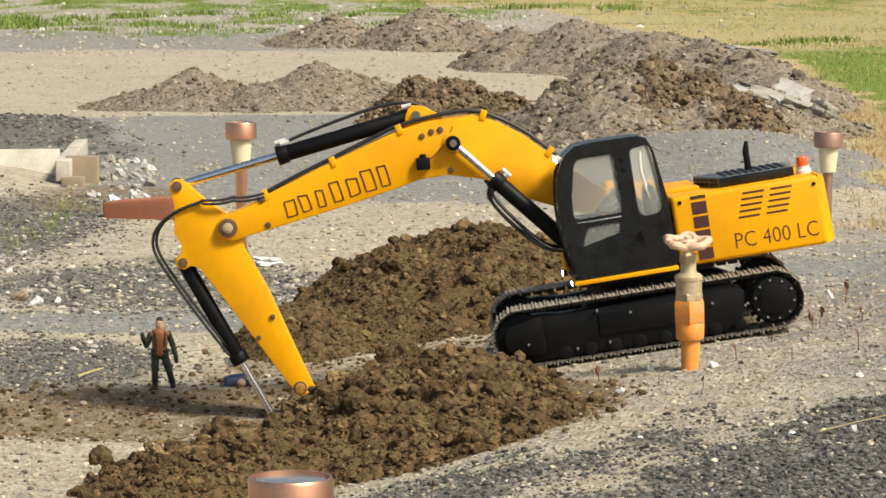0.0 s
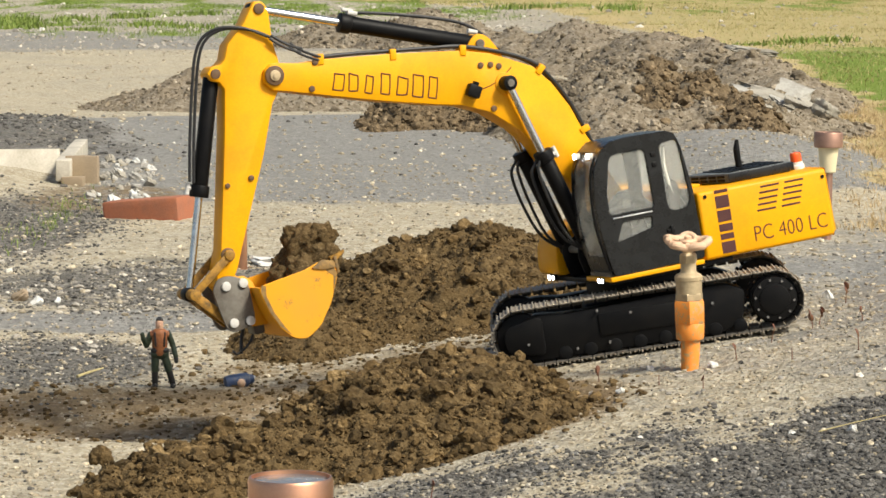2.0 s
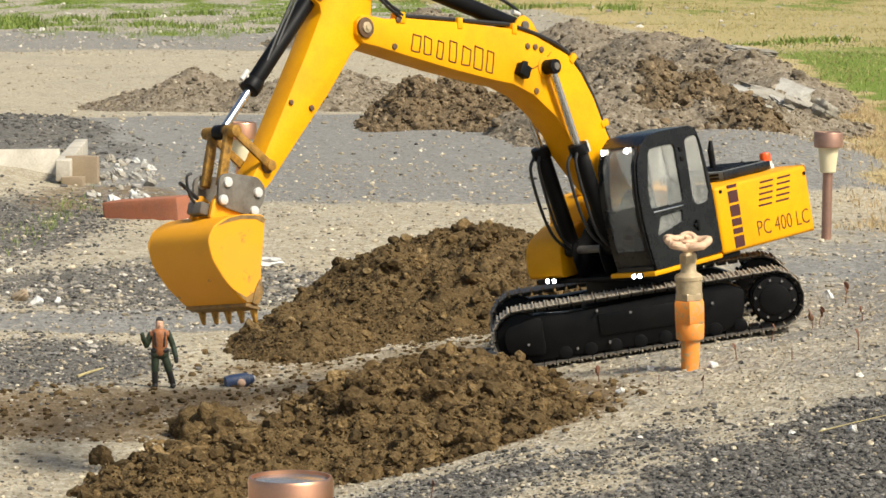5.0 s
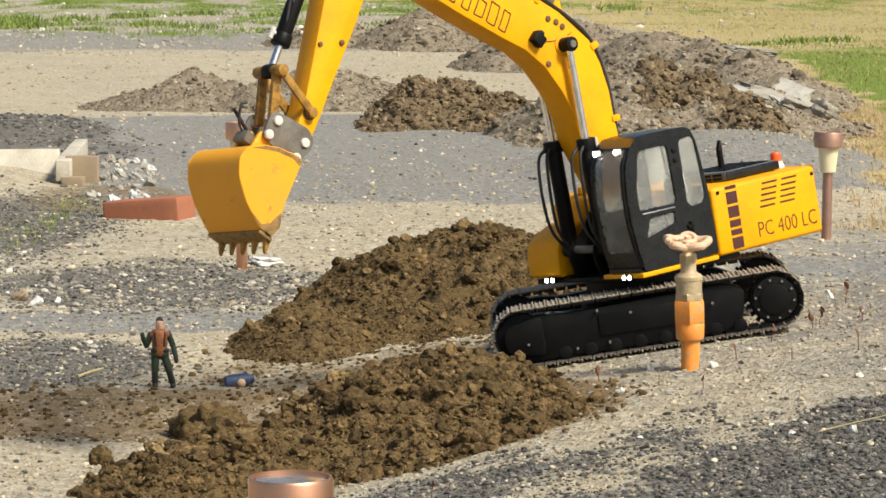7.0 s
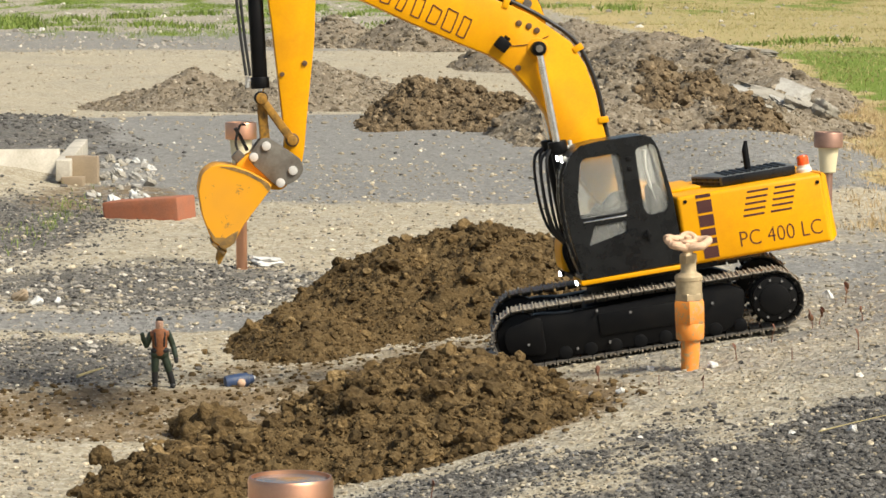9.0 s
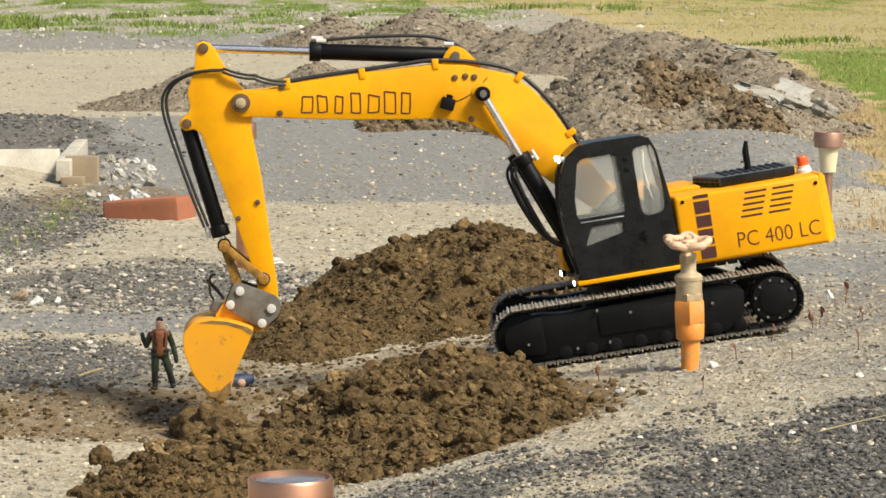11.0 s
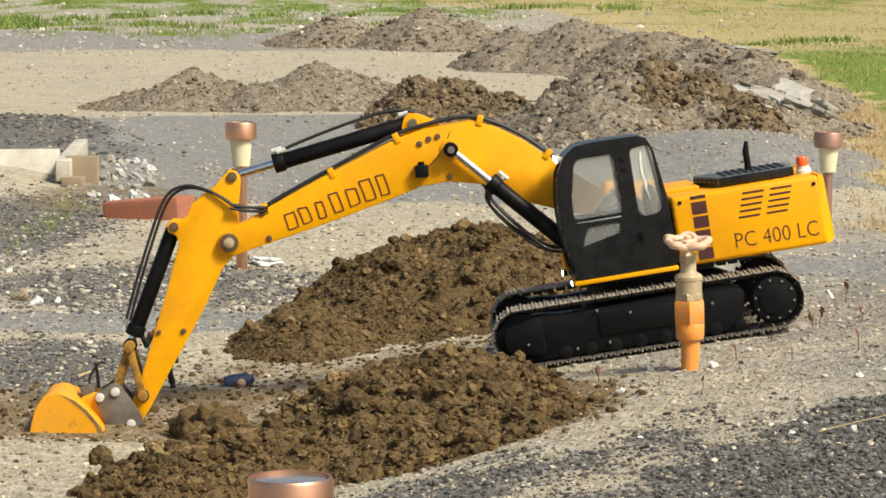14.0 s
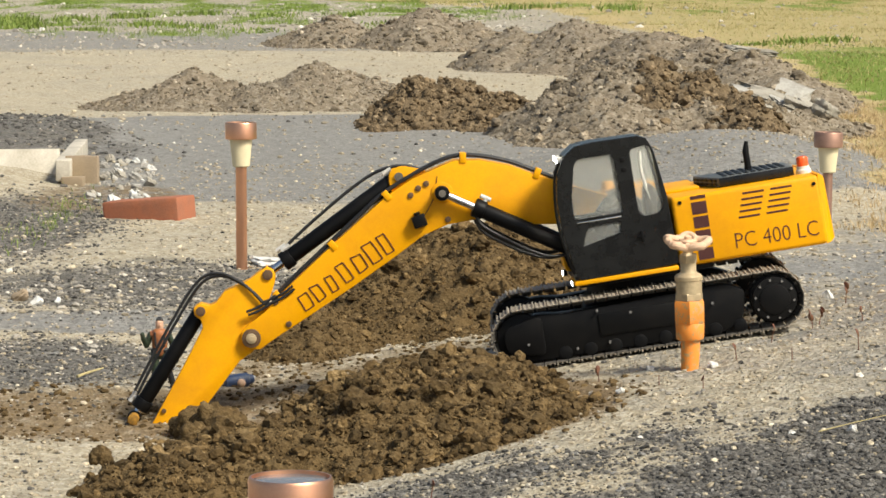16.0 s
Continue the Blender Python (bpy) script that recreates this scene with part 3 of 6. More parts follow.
FRONT = [(-0.06, 3.52, 0.20, 0.26, 0.080), (0.050, 3.47, 0.110, 0.16, 0.038, 1.1), (0.105, 3.45, 0.060, 0.06, 0.007, 1.1), (-0.20, 3.40, 0.125, 0.15, 0.054), (-0.28, 3.29, 0.10, 0.12, 0.036), (0.03, 3.72, 0.09, 0.12, 0.016)]
REAR = [(0.05, 4.76, 0.27, 0.38, 0.128), (-0.055, 4.72, 0.18, 0.32, 0.106), (-0.195, 4.48, 0.115, 0.21, 0.034), (0.26, 4.80, 0.22, 0.34, 0.108)]
build_heap("soil_mound", FRONT, 0.003, 0.026, 3, (M_SOIL, M_CLOD),
           [(15000, 0.0009, 0.0040, ROCK1, 2.7), (1100, 0.0035, 0.009, ROCK2, 2.4), (150, 0.008, 0.017, ROCK3, 2.4)],
           "fresh dark brown pile of crumbly soil beside the trench", "soil heap")
build_heap("soil_mound", REAR, 0.004, 0.032, 8, (M_SOIL, M_CLOD),
           [(18000, 0.0011, 0.0042, ROCK1, 2.7), (700, 0.0042, 0.010, ROCK2, 2.7), (45, 0.010, 0.018, ROCK3, 2.4)],
           "tall fresh brown pile of crumbly soil behind the digger", "soil heap")
build_heap("soil_mound", [(-0.88, 11.05, 0.30, 0.50, 0.125, -1.25), (-0.76, 11.0, 0.20, 0.42, 0.085, -1.2), (-1.05, 11.1, 0.26, 0.45, 0.055, -1.2)], 0.011, 0.026, 13, (M_OLDSOIL, M_OLDCLOD), [(2600, 0.002, 0.008, ROCK1, 2.9), (60, 0.007, 0.014, ROCK2, 2.6)], "low weathered grey-brown earth mound with pebbles", "earth mound")
build_heap("soil_mound", [(-0.42, 11.0, 0.36, 0.60, 0.150, -1.2), (-0.60, 10.85, 0.22, 0.45, 0.092, -1.15), (-0.30, 10.95, 0.30, 0.5, 0.095, -1.2)], 0.011, 0.030, 17, (M_OLDSOIL, M_OLDCLOD), [(3200, 0.002, 0.008, ROCK1, 2.9), (80, 0.007, 0.016, ROCK2, 2.6)], "weathered grey-brown earth mound with stones", "earth mound")
build_heap("soil_mound", [(-0.085, 9.85, 0.16, 0.38, 0.112, 1.7), (0.035, 9.88, 0.17, 0.38, 0.110, 1.7), (0.17, 9.75, 0.19, 0.36, 0.066, 1.4), (-0.16, 9.65, 0.11, 0.24, 0.035, 1.3)], 0.009, 0.04, 19, (M_DRYSOIL, M_DRYCLOD), [(3600, 0.003, 0.014, ROCK1, 2.6), (160, 0.009, 0.019, ROCK2, 2.4)], "fresher brown mound of clods on grey gravel", "earth mound")
BIG = [(0.56, 9.50, 0.46, 0.85, 0.205, -1.05), (0.70, 9.50, 0.40, 0.80, 0.180, -1.1), (0.42, 9.15, 0.25, 0.5, 0.080, -1.1), (0.84, 9.35, 0.32, 0.65, 0.105, -1.1), (1.00, 9.90, 0.26, 0.65, 0.105, -1.1), (1.11, 9.65, 0.22, 0.5, 0.065, -1.1)]
build_heap("soil_mound", BIG, 0.011, 0.042, 23, (M_OLDSOIL, M_OLDCLOD), [(7500, 0.002, 0.011, ROCK1, 2.8), (300, 0.008, 0.024, ROCK2, 2.4)], "big stony grey-brown earth mound", "earth mound")
build_heap("earth_mound", [(0.63, 9.34, 0.20, 0.46, 0.206, 1.5), (0.75, 9.28, 0.19, 0.44, 0.180, 1.5), (0.86, 9.12, 0.16, 0.36, 0.118, 1.5)], 0.010, 0.045, 27, (M_DRYSOIL, M_DRYCLOD), [(2400, 0.003, 0.016, ROCK1, 2.6), (120, 0.010, 0.026, ROCK2, 2.4)], "darker brown loose soil tipped on the stony mound", "earth mound")
BANK = [(0.62, 14.5, 0.46, 1.0, 0.205, -1.05), (0.33, 14.6, 0.30, 0.8, 0.165, -1.1), (0.93, 13.5, 0.42, 1.1, 0.185, -1.0), (1.09, 12.8, 0.36, 1.0, 0.165, -1.0), (1.19, 12.1, 0.30, 0.9, 0.140, -1.0), (1.25, 11.2, 0.26, 0.8, 0.090, -1.0)]
build_heap("soil_mound", BANK, 0.016, 0.040, 37, (M_OLDSOIL, M_OLDCLOD), [(4200, 0.003, 0.013, ROCK1, 2.8), (200, 0.010, 0.030, ROCK2, 2.4)], "long far bank of grey stony earth with thin weeds", "earth mound")
for bumps_, seed_ in (([(-0.62, 17.8, 0.36, 0.9, 0.150, -1.1), (-0.78, 17.9, 0.26, 0.7, 0.075, -1.1)], 31), ([(-0.10, 17.4, 0.44, 1.0, 0.200, -1.1), (-0.27, 17.3, 0.24, 0.7, 0.125, -1.1), (0.14, 17.3, 0.28, 0.7, 0.125, -1.1)], 33)):
    build_heap("soil_mound", bumps_, 0.018, 0.042, seed_, (M_OLDSOIL, M_OLDCLOD), [(1700, 0.004, 0.014, ROCK1, 2.8), (60, 0.012, 0.028, ROCK2, 2.4)], "far grey stony earth mound with thin weeds", "earth mound")


# ---------------------------------------------------------------- the model excavator
mm = 0.001
FOOT = (0.0140, 0.1743)      # boom foot in the upper structure
BOOM_L, STICK_L = 0.4835, 0.2565
BC = (0.1994, 0.0889)        # boom cylinder pin on the boom
SB = (0.2428, 0.1251)        # stick cylinder base on the boom
ST = (-0.0729, 0.0357)       # stick cylinder rod pin on the stick
BK = (0.0159, 0.0694)        # bucket cylinder base on the stick
LN = (0.2194, 0.0040)        # link pivot on the stick
CYL_BASE = (0.074, 0.127)    # boom cylinder base on the upper structure
COUPLE = 0.0445              # coupler pin spacing
LINK_A, LINK_B = 0.0635, 0.0585

EXC = new("toy_excavator")
EXC.matrix_world = pose(0.2568, 3.8992, 0.1966, 0.376, 9.1038, 179.417)
tagged(EXC, "yellow and black radio-controlled tracked excavator on sloping sand", "toy excavator")


def P(pts):
    return [(x * mm, z * mm) for x, z in pts]


def rounded(pts, r, n=4):
    """A polygon with its corners rounded."""
    out = []
    k = len(pts)
    for i in range(k):
        p, a, c = Vector(pts[i]), Vector(pts[i - 1]), Vector(pts[(i + 1) % k])
        da, dc = (a - p), (c - p)
        ra, rc = min(r, da.length * 0.45), min(r, dc.length * 0.45)
        s, e = p + da.normalized() * ra, p + dc.normalized() * rc
        for j in range(n + 1):
            u = j / n
            q_ = s * (1 - u) ** 2 + 2 * p * u * (1 - u) + e * u * u
            out.append((q_.x, q_.y))
    return out


def undercarriage():
    bm = bmesh.new()
    box(bm, -0.075, 0.075, -0.075, 0.075, 0.028, 0.062, 0.006)
    for sx in (1, -1):
        for sy in (1, -1):
            box(bm, 0.02 * sx, 0.085 * sx, 0.05 * sy, 0.085 * sy, 0.026, 0.052, 0.005)
    cyl(bm, (0, 0, 0.058), (0, 0, 0.088), 0.066, n=40, bev=0.002)
    part("car_body", bm, M_BLACK, EXC, "black carrier frame with slewing ring")
    R, HX, ZC = 0.0335, 0.1555, 0.0385
    shoe = bmesh.new()
    box(shoe, -0.0072, 0.0072, -0.025, 0.025, 0.0, 0.0022, 0.0006, 1)
    for gx, gh in ((-0.0058, 0.0046), (0.0, 0.0036), (0.0055, 0.0036)):
        box(shoe, gx - 0.0008, gx + 0.0008, -0.025, 0.025, 0.0015, gh, 0.0)
    box(shoe, -0.006, 0.006, -0.008, 0.008, -0.005, 0.0, 0.0)
    for f in shoe.faces:
        f.material_index = 1 if f.calc_center_median().z > 0.0019 else 0
    shoe_ob = finish("track_shoe", shoe, [M_TRACK, M_GROUSER])
    me = shoe_ob.data
    bpy.data.objects.remove(shoe_ob)
    for sy in (1, -1):
        yc = 0.098 * sy
        frame_ = bmesh.new()
        out = 1 if sy > 0 else -1
        extrude_poly(frame_, rounded([(-0.115, 0.022), (-0.122, 0.055), (-0.10, 0.066), (0.10, 0.060), (0.135, 0.064), (0.172, 0.052), (0.172, 0.025), (0.15, 0.008), (-0.09, 0.007), (-0.105, 0.014)], 0.008), yc - 0.017, yc + 0.017, 0.002)
        extrude_poly(frame_, rounded([(0.128, 0.014), (0.128, 0.062), (0.172, 0.054), (0.178, 0.038), (0.172, 0.020)], 0.008), yc + out * 0.016, yc + out * 0.021, 0.001)
        box(frame_, -0.06, 0.06, min(yc + out * 0.016, yc + out * 0.0195), max(yc + out * 0.016, yc + out * 0.0195), 0.026, 0.054, 0.002)
        track = part("track_frame", frame_, M_BLACK, EXC, "black side frame of the crawler")
        bm = bmesh.new()
        cyl(bm, (-HX, yc - 0.012, ZC), (-HX, yc + 0.012, ZC), 0.030, n=32, bev=0.001)
        for k in range(21):
            a = 2 * math.pi * k / 21
            box(bm, -0.0022, 0.0022, yc - 0.004, yc + 0.004, 0.028, 0.0345, 0, m=Matrix.Translation((-HX, 0, ZC)) @ Matrix.Rotation(a, 4, "Y"))
        cyl(bm, (-HX, yc + out * 0.011, ZC), (-HX, yc + out * 0.0215, ZC), 0.0275, n=36, bev=0.0015)
        cyl(bm, (-HX, yc + out * 0.021, ZC), (-HX, yc + out * 0.0235, ZC), 0.0185, n=36, bev=0.001)
        part("drive_sprocket", bm, M_BLACK, track)
        for k in range(10):
            a = 2 * math.pi * k / 10 + 0.2
            bb = bmesh.new()
            cyl(bb, (-HX + 0.0235 * math.cos(a), yc + out * 0.021, ZC + 0.0235 * math.sin(a)), (-HX + 0.0235 * math.cos(a), yc + out * 0.0235, ZC + 0.0235 * math.sin(a)), 0.0015, n=8)
            part("bolt", bb, M_BOLT_DIRTY, track)
        bm = bmesh.new()
        cyl(bm, (HX, yc - 0.012, ZC), (HX, yc + 0.012, ZC), 0.030, n=32, bev=0.002)
        part("idler", bm, M_BLACK, track)
        for k in range(8):
            rx = -0.11 + 0.215 * k / 7
            bb = bmesh.new()
            cyl(bb, (rx, yc - 0.018, 0.0125), (rx, yc + 0.018, 0.0125), 0.0085, n=16, bev=0.001)
            part("track_roller", bb, M_BLACK, track)
        for bx, bz in ((0.148, 0.03), (0.05, 0.018), (0.02, 0.05), (-0.08, 0.045), (0.09, 0.016), (-0.04, 0.056), (0.06, 0.058)):
            bb = bmesh.new()
            cyl(bb, (bx, yc + out * 0.016, bz), (bx, yc + out * 0.0225, bz), 0.0016, n=8)
            part("bolt", bb, M_BOLT_DIRTY, track)
        length = 4 * HX + 2 * math.pi * R
        count = 56
        for k in range(count):
            s = k * length / count
            if s < 2 * HX:
                m_ = pose(-HX + s, yc, ZC + R)
            elif s < 2 * HX + math.pi * R:
                a = (s - 2 * HX) / R
                m_ = Matrix.Translation((HX, yc, ZC)) @ Matrix.Rotation(a, 4, "Y") @ Matrix.Translation((0, 0, R))
            elif s < 4 * HX + math.pi * R:
                m_ = Matrix.Translation((HX - (s - 2 * HX - math.pi * R), yc, ZC)) @ Matrix.Rotation(math.pi, 4, "Y") @ Matrix.Translation((0, 0, R))
            else:
                a = math.pi + (s - 4 * HX - math.pi * R) / R
                m_ = Matrix.Translation((-HX, yc, ZC)) @ Matrix.Rotation(a, 4, "Y") @ Matrix.Translation((0, 0, R))
            o = new("track_shoe", me)
            o.parent = track
            o.matrix_basis = m_


undercarriage()

CAB_OUT = P([(80, 96), (86, 122), (91, 160), (92, 195), (87.5, 228), (76, 249), (62, 259), (40, 261), (-16, 260), (-27, 255), (-33, 240), (-41, 184), (-44, 98)])
WIN1 = rounded(P([(74.5, 171), (74, 196), (65, 238), (59, 243), (19, 243), (16, 238), (14, 171)]), 0.005)
WIN2 = rounded(P([(-4, 245), (-26, 248), (-30, 241), (-36, 173), (-30, 164), (-10, 162), (-4, 170)]), 0.006)
WIN3 = rounded(P([(69, 137), (59, 160), (19, 161), (21, 147)]), 0.003)
CY0, CY1 = 0.0415, 0.107


def upper_structure():
    bm = bmesh.new()
    box(bm, -0.085, 0.080, -0.100, 0.100, 0.0865, 0.0925, 0.0015)
    up = part("upper_structure", bm, M_BLACK, EXC, "yellow engine deck and black cab on a slewing frame")
    # engine hood and counterweight, with a gently raised rear edge
    bm = bmesh.new()
    hood = [(-45, 93), (-45, 178), (-227, 178), (-228, 93)]
    extrude_poly(bm, P(hood), -0.107, 0.107, 0.005, 3)
    part("engine_hood", bm, M_YELLOW, up, "smooth yellow engine hood")
    # the counterweight, drawn in towards its rear corners
    bm = bmesh.new()
    extrude_poly(bm, P([(-226, 93), (-226, 178), (-231, 178), (-235.5, 174), (-238.5, 98), (-234, 93)]), -0.1055, 0.1055)
    for v in bm.verts:
        if v.co.x < -0.229:
            v.co.y *= 0.84
    bevel(bm, 0.0025, 2)
    part("counterweight", bm, M_YELLOW, up, "yellow rounded counterweight")
    # light raised shelf in front of the hood roof
    bm = bmesh.new()
    box(bm, -0.090, -0.040, -0.102, 0.030, 0.1775, 0.1815, 0.0015)
    part("hood_lid", bm, M_YELLOW, up)
    # right-hand tank and front locker
    bm = bmesh.new()
    extrude_poly(bm, rounded(P([(-46, 94), (-46, 190), (22, 190), (34, 176), (34, 94)]), 0.008), -0.106, -0.048, 0.004, 3)
    part("fuel_tank", bm, M_YELLOW, up)
    bm = bmesh.new()
    extrude_poly(bm, rounded(P([(34.5, 94), (34.5, 160), (52, 154), (76, 143), (84, 133), (87, 114), (86, 94)]), 0.008), -0.106, -0.046, 0.004, 3)
    part("front_locker", bm, M_YELLOW, up)
    bm = bmesh.new()
    lathe(bm, [(0.0075, 0.0), (0.0075, 0.006), (0.006, 0.009), (0.002, 0.010)], 16, Matrix.Translation((0.016, -0.06, 0.190)))
    part("filler_cap", bm, M_YELLOW, up)
    # side skirt under the cab
    bm = bmesh.new()
    box(bm, -0.042, 0.086, 0.034, 0.1075, 0.0905, 0.0962, 0.0012)
    part("cab_sill", bm, M_YELLOW, up, "thin yellow sill")
    # the boom bracket
    for y in (0.0229, -0.0229):
        bm = bmesh.new()
        extrude_poly(bm, rounded(P([(-40, 92), (-40, 150), (-4, 190), (20, 192), (36, 178), (66, 142), (84, 136), (88, 122), (80, 92)]), 0.008), y - 0.0008, y + 0.0008, 0.0003)
        part("boom_bracket", bm, M_BLACK, up)
    bm = bmesh.new()
    cyl(bm, (CYL_BASE[0], -0.043, CYL_BASE[1]), (CYL_BASE[0], 0.041, CYL_BASE[1]), 0.005, n=14)
    part("pivot_pin", bm, M_STEEL, up)
    bm = bmesh.new()
    cyl(bm, (FOOT[0], -0.032, FOOT[1]), (FOOT[0], 0.032, FOOT[1]), 0.006, n=14)
    part("pivot_pin", bm, M_STEEL, up)
    # cab
    for y0, y1, lab in ((CY1 - 0.004, CY1, "cab_side"), (CY0, CY0 + 0.003, "cab_inner_side")):
        bm = bmesh.new()
        extrude_poly(bm, rounded(CAB_OUT, 0.006), y0, y1, 0.0007, 1, holes=[WIN1, WIN2] + ([WIN3] if lab == "cab_side" else []))
        part(lab, bm, M_CAB, up, "black cab side panel with window openings" if lab == "cab_side" else "")
        for w in (WIN1, WIN2, WIN3)[: 3 if lab == "cab_side" else 2]:
            bm = bmesh.new()
            extrude_poly(bm, w, y0 + 0.0012, y0 + 0.0018)
            g = part("window_pane", bm, M_GLASS, up)
            g.visible_shadow = False
    front = P([(80, 96), (86, 122), (91, 160), (92, 195), (87.5, 228), (76, 249)])
    roof = P([(76, 249), (62, 259), (40, 261), (-16, 260), (-27, 255)])
    back = P([(-27, 255), (-33, 240), (-41, 184), (-44, 98)])

    def strip(name, line, y0, y1, th, material, inset=0.0):
        bm = bmesh.new()
        inner = []
        for i, (x, z) in enumerate(line):
            a, c = line[max(i - 1, 0)], line[min(i + 1, len(line) - 1)]
            d = Vector((c[0] - a[0], c[1] - a[1])).normalized()
            nrm = Vector((-d.y, d.x))
            if nrm.dot(Vector((0.03 - x, 0.17 - z))) < 0:
                nrm = -nrm
            inner.append((x + nrm.x * (th + inset), z + nrm.y * (th + inset)))
            line[i] = (x + nrm.x * inset, z + nrm.y * inset)
        extrude_poly(bm, line + inner[::-1], y0, y1)
        return part(name, bm, material, up)

    strip("cab_roof", list(roof), CY0 + 0.0005, CY1 - 0.0005, 0.005, M_CAB)
    strip("cab_back", [(-0.041, 0.184), (-0.0419, 0.16), (-0.044, 0.098)], CY0 + 0.003, CY1 - 0.004, 0.002, M_CAB)
    g = strip("rear_pane", list(back[1:3]), CY0 + 0.003, CY1 - 0.004, 0.0008, M_GLASS, 0.001)
    g.visible_shadow = False
    strip("cab_front_post", list(front), CY1 - 0.0105, CY1 - 0.0042, 0.005, M_CAB)
    strip("cab_front_post", list(front), CY0 + 0.0032, CY0 + 0.009, 0.005, M_CAB)
    g = strip("windscreen", list(front)[1:], CY0 + 0.009, CY1 - 0.0105, 0.0008, M_GLASS, 0.001)
    g.visible_shadow = False
    strip("cab_front_panel", list(front)[:2], CY0 + 0.009, CY1 - 0.0105, 0.003, M_CAB)
    bm = bmesh.new()
    box(bm, -0.036, 0.084, CY0 + 0.003, CY1 - 0.004, 0.097, 0.102, 0.0)
    part("cab_floor", bm, M_CAB, up)
    bm = bmesh.new()
    extrude_poly(bm, rounded(P([(-26, 118), (-32, 190), (-24, 200), (-16, 194), (-12, 138), (18, 138), (20, 124), (14, 118)]), 0.005), 0.054, 0.090, 0.003, 2)
    box(bm, -0.02, 0.012, 0.058, 0.086, 0.102, 0.119, 0.002)
    part("seat", bm, M_SEAT, up, "dark grey operator seat")
    for y in (0.049, 0.094):
        bm = bmesh.new()
        box(bm, -0.008, 0.024, y - 0.004, y + 0.004, 0.120, 0.146, 0.002)
        tube(bm, [(0.02, y, 0.144), (0.024, y, 0.156), (0.026, y, 0.166)], 0.0016, 8, 3)
        part("control_console", bm, M_SEAT, up)
    bm = bmesh.new()
    tube(bm, [(-0.018, 0.088, 0.24), (-0.016, 0.088, 0.215), (-0.022, 0.088, 0.18)], 0.0022, 8, 4)
    part("grab_rail", bm, M_WHITE, up)
    bm = bmesh.new()
    box(bm, -0.008, 0.002, CY1 - 0.0005, CY1 + 0.0022, 0.136, 0.141, 0.0008)
    box(bm, -0.006, -0.002, CY1 - 0.0005, CY1 + 0.003, 0.131, 0.145, 0.0008)
    part("door_handle", bm, M_BLACK, up)
    bm = bmesh.new()
    box(bm, 0.018, 0.072, CY1 - 0.0003, CY1 + 0.0012, 0.1655, 0.1672, 0.0003)
    part("window_rail", bm, M_CHROME, up)
    for z in (0.234, 0.222):
        bm = bmesh.new()
        box(bm, 0.003, 0.009, CY1 - 0.0005, CY1 + 0.0015, z - 0.003, z + 0.003, 0.0006)
        part("hinge", bm, M_BLACK, up)
    bm = bmesh.new()
    tube(bm, [(0.084, CY1 - 0.003, 0.105), (0.0905, CY1 - 0.003, 0.135), (0.0945, CY1 - 0.003, 0.165), (0.0945, CY1 - 0.003, 0.195), (0.090, CY1 - 0.003, 0.226), (0.082, CY1 - 0.003, 0.243)], 0.0018, 8, 5)
    part("door_seal", bm, M_BLACK, up)
    # lit work lamps
    for y in (0.052, 0.090):
        bm = bmesh.new()
        box(bm, 0.078, 0.084, y - 0.004, y + 0.004, 0.2415, 0.2485, 0.001)
        o = part("work_lamp", bm, M_WHITE, up)
        bm = bmesh.new()
        cyl(bm, (0.0835, y, 0.245), (0.0855, y, 0.245), 0.0034, n=14)
        part("lamp_lens", bm, M_LAMP, up)
    for y in (0.084, 0.074, -0.060, -0.071):
        x = 0.0865 if y > 0 else 0.0875
        bm = bmesh.new()
        box(bm, x - 0.004, x + 0.001, y - 0.0042, y + 0.0042, 0.0885, 0.0955, 0.0008)
        part("lamp_housing", bm, M_BLACK, up)
        bm = bmesh.new()
        cyl(bm, (x, y, 0.092), (x + 0.002, y, 0.092), 0.0029, n=12)
        part("lamp_lens", bm, M_LAMP, up)
    # roof grille box, with a chamfered louvred front
    plan = [(-0.088, -0.020), (-0.110, 0.068), (-0.198, 0.068), (-0.204, 0.060), (-0.204, -0.020)]
    bm = bmesh.new()
    extrude_poly(bm, plan, 0.1785, 0.1905, 0.002, 2)
    bm.transform(Matrix(((1, 0, 0, 0), (0, 0, 1, 0), (0, 1, 0, 0), (0, 0, 0, 1))))
    part("grille_box", bm, M_GRILLE, up, "dusty grey louvred cooling box on the hood")
    bm = bmesh.new()
    box(bm, -0.2035, -0.111, 0.0672, 0.0692, 0.1790, 0.1898, 0.0006)
    part("grille_side", bm, M_CAB, up, "glossy black side plate")
    for i in range(9):
        for j in range(3):
            bm = bmesh.new()
            box(bm, -0.1225 - 0.009 * i, -0.1175 - 0.009 * i, -0.014 + 0.026 * j, 0.009 + 0.026 * j, 0.1900, 0.1918, 0.0004, 1)
            part("louvre", bm, M_BLACK, up)
    edge_m = Matrix.Translation((-0.088, -0.020, 0.0)) @ Matrix.Rotation(math.atan2(0.088, -0.022), 4, "Z")
    for i in range(5):
        for j in range(2):
            bm = bmesh.new()
            box(bm, 0.006 + 0.0165 * i, 0.019 + 0.0165 * i, -0.0012, 0.0008, 0.1805 + 0.0047 * j, 0.1835 + 0.0047 * j, 0.0002, 1, m=edge_m)
            part("louvre", bm, M_BLACK, up)
    bm = bmesh.new()
    cyl(bm, (-0.155, 0.015, 0.176), (-0.155, 0.015, 0.214), 0.0042, n=14)
    cyl(bm, (-0.155, 0.015, 0.2135), (-0.1575, 0.015, 0.226), 0.0044, 0.0022, n=14)
    part("exhaust_pipe", bm, M_BLACK, up)
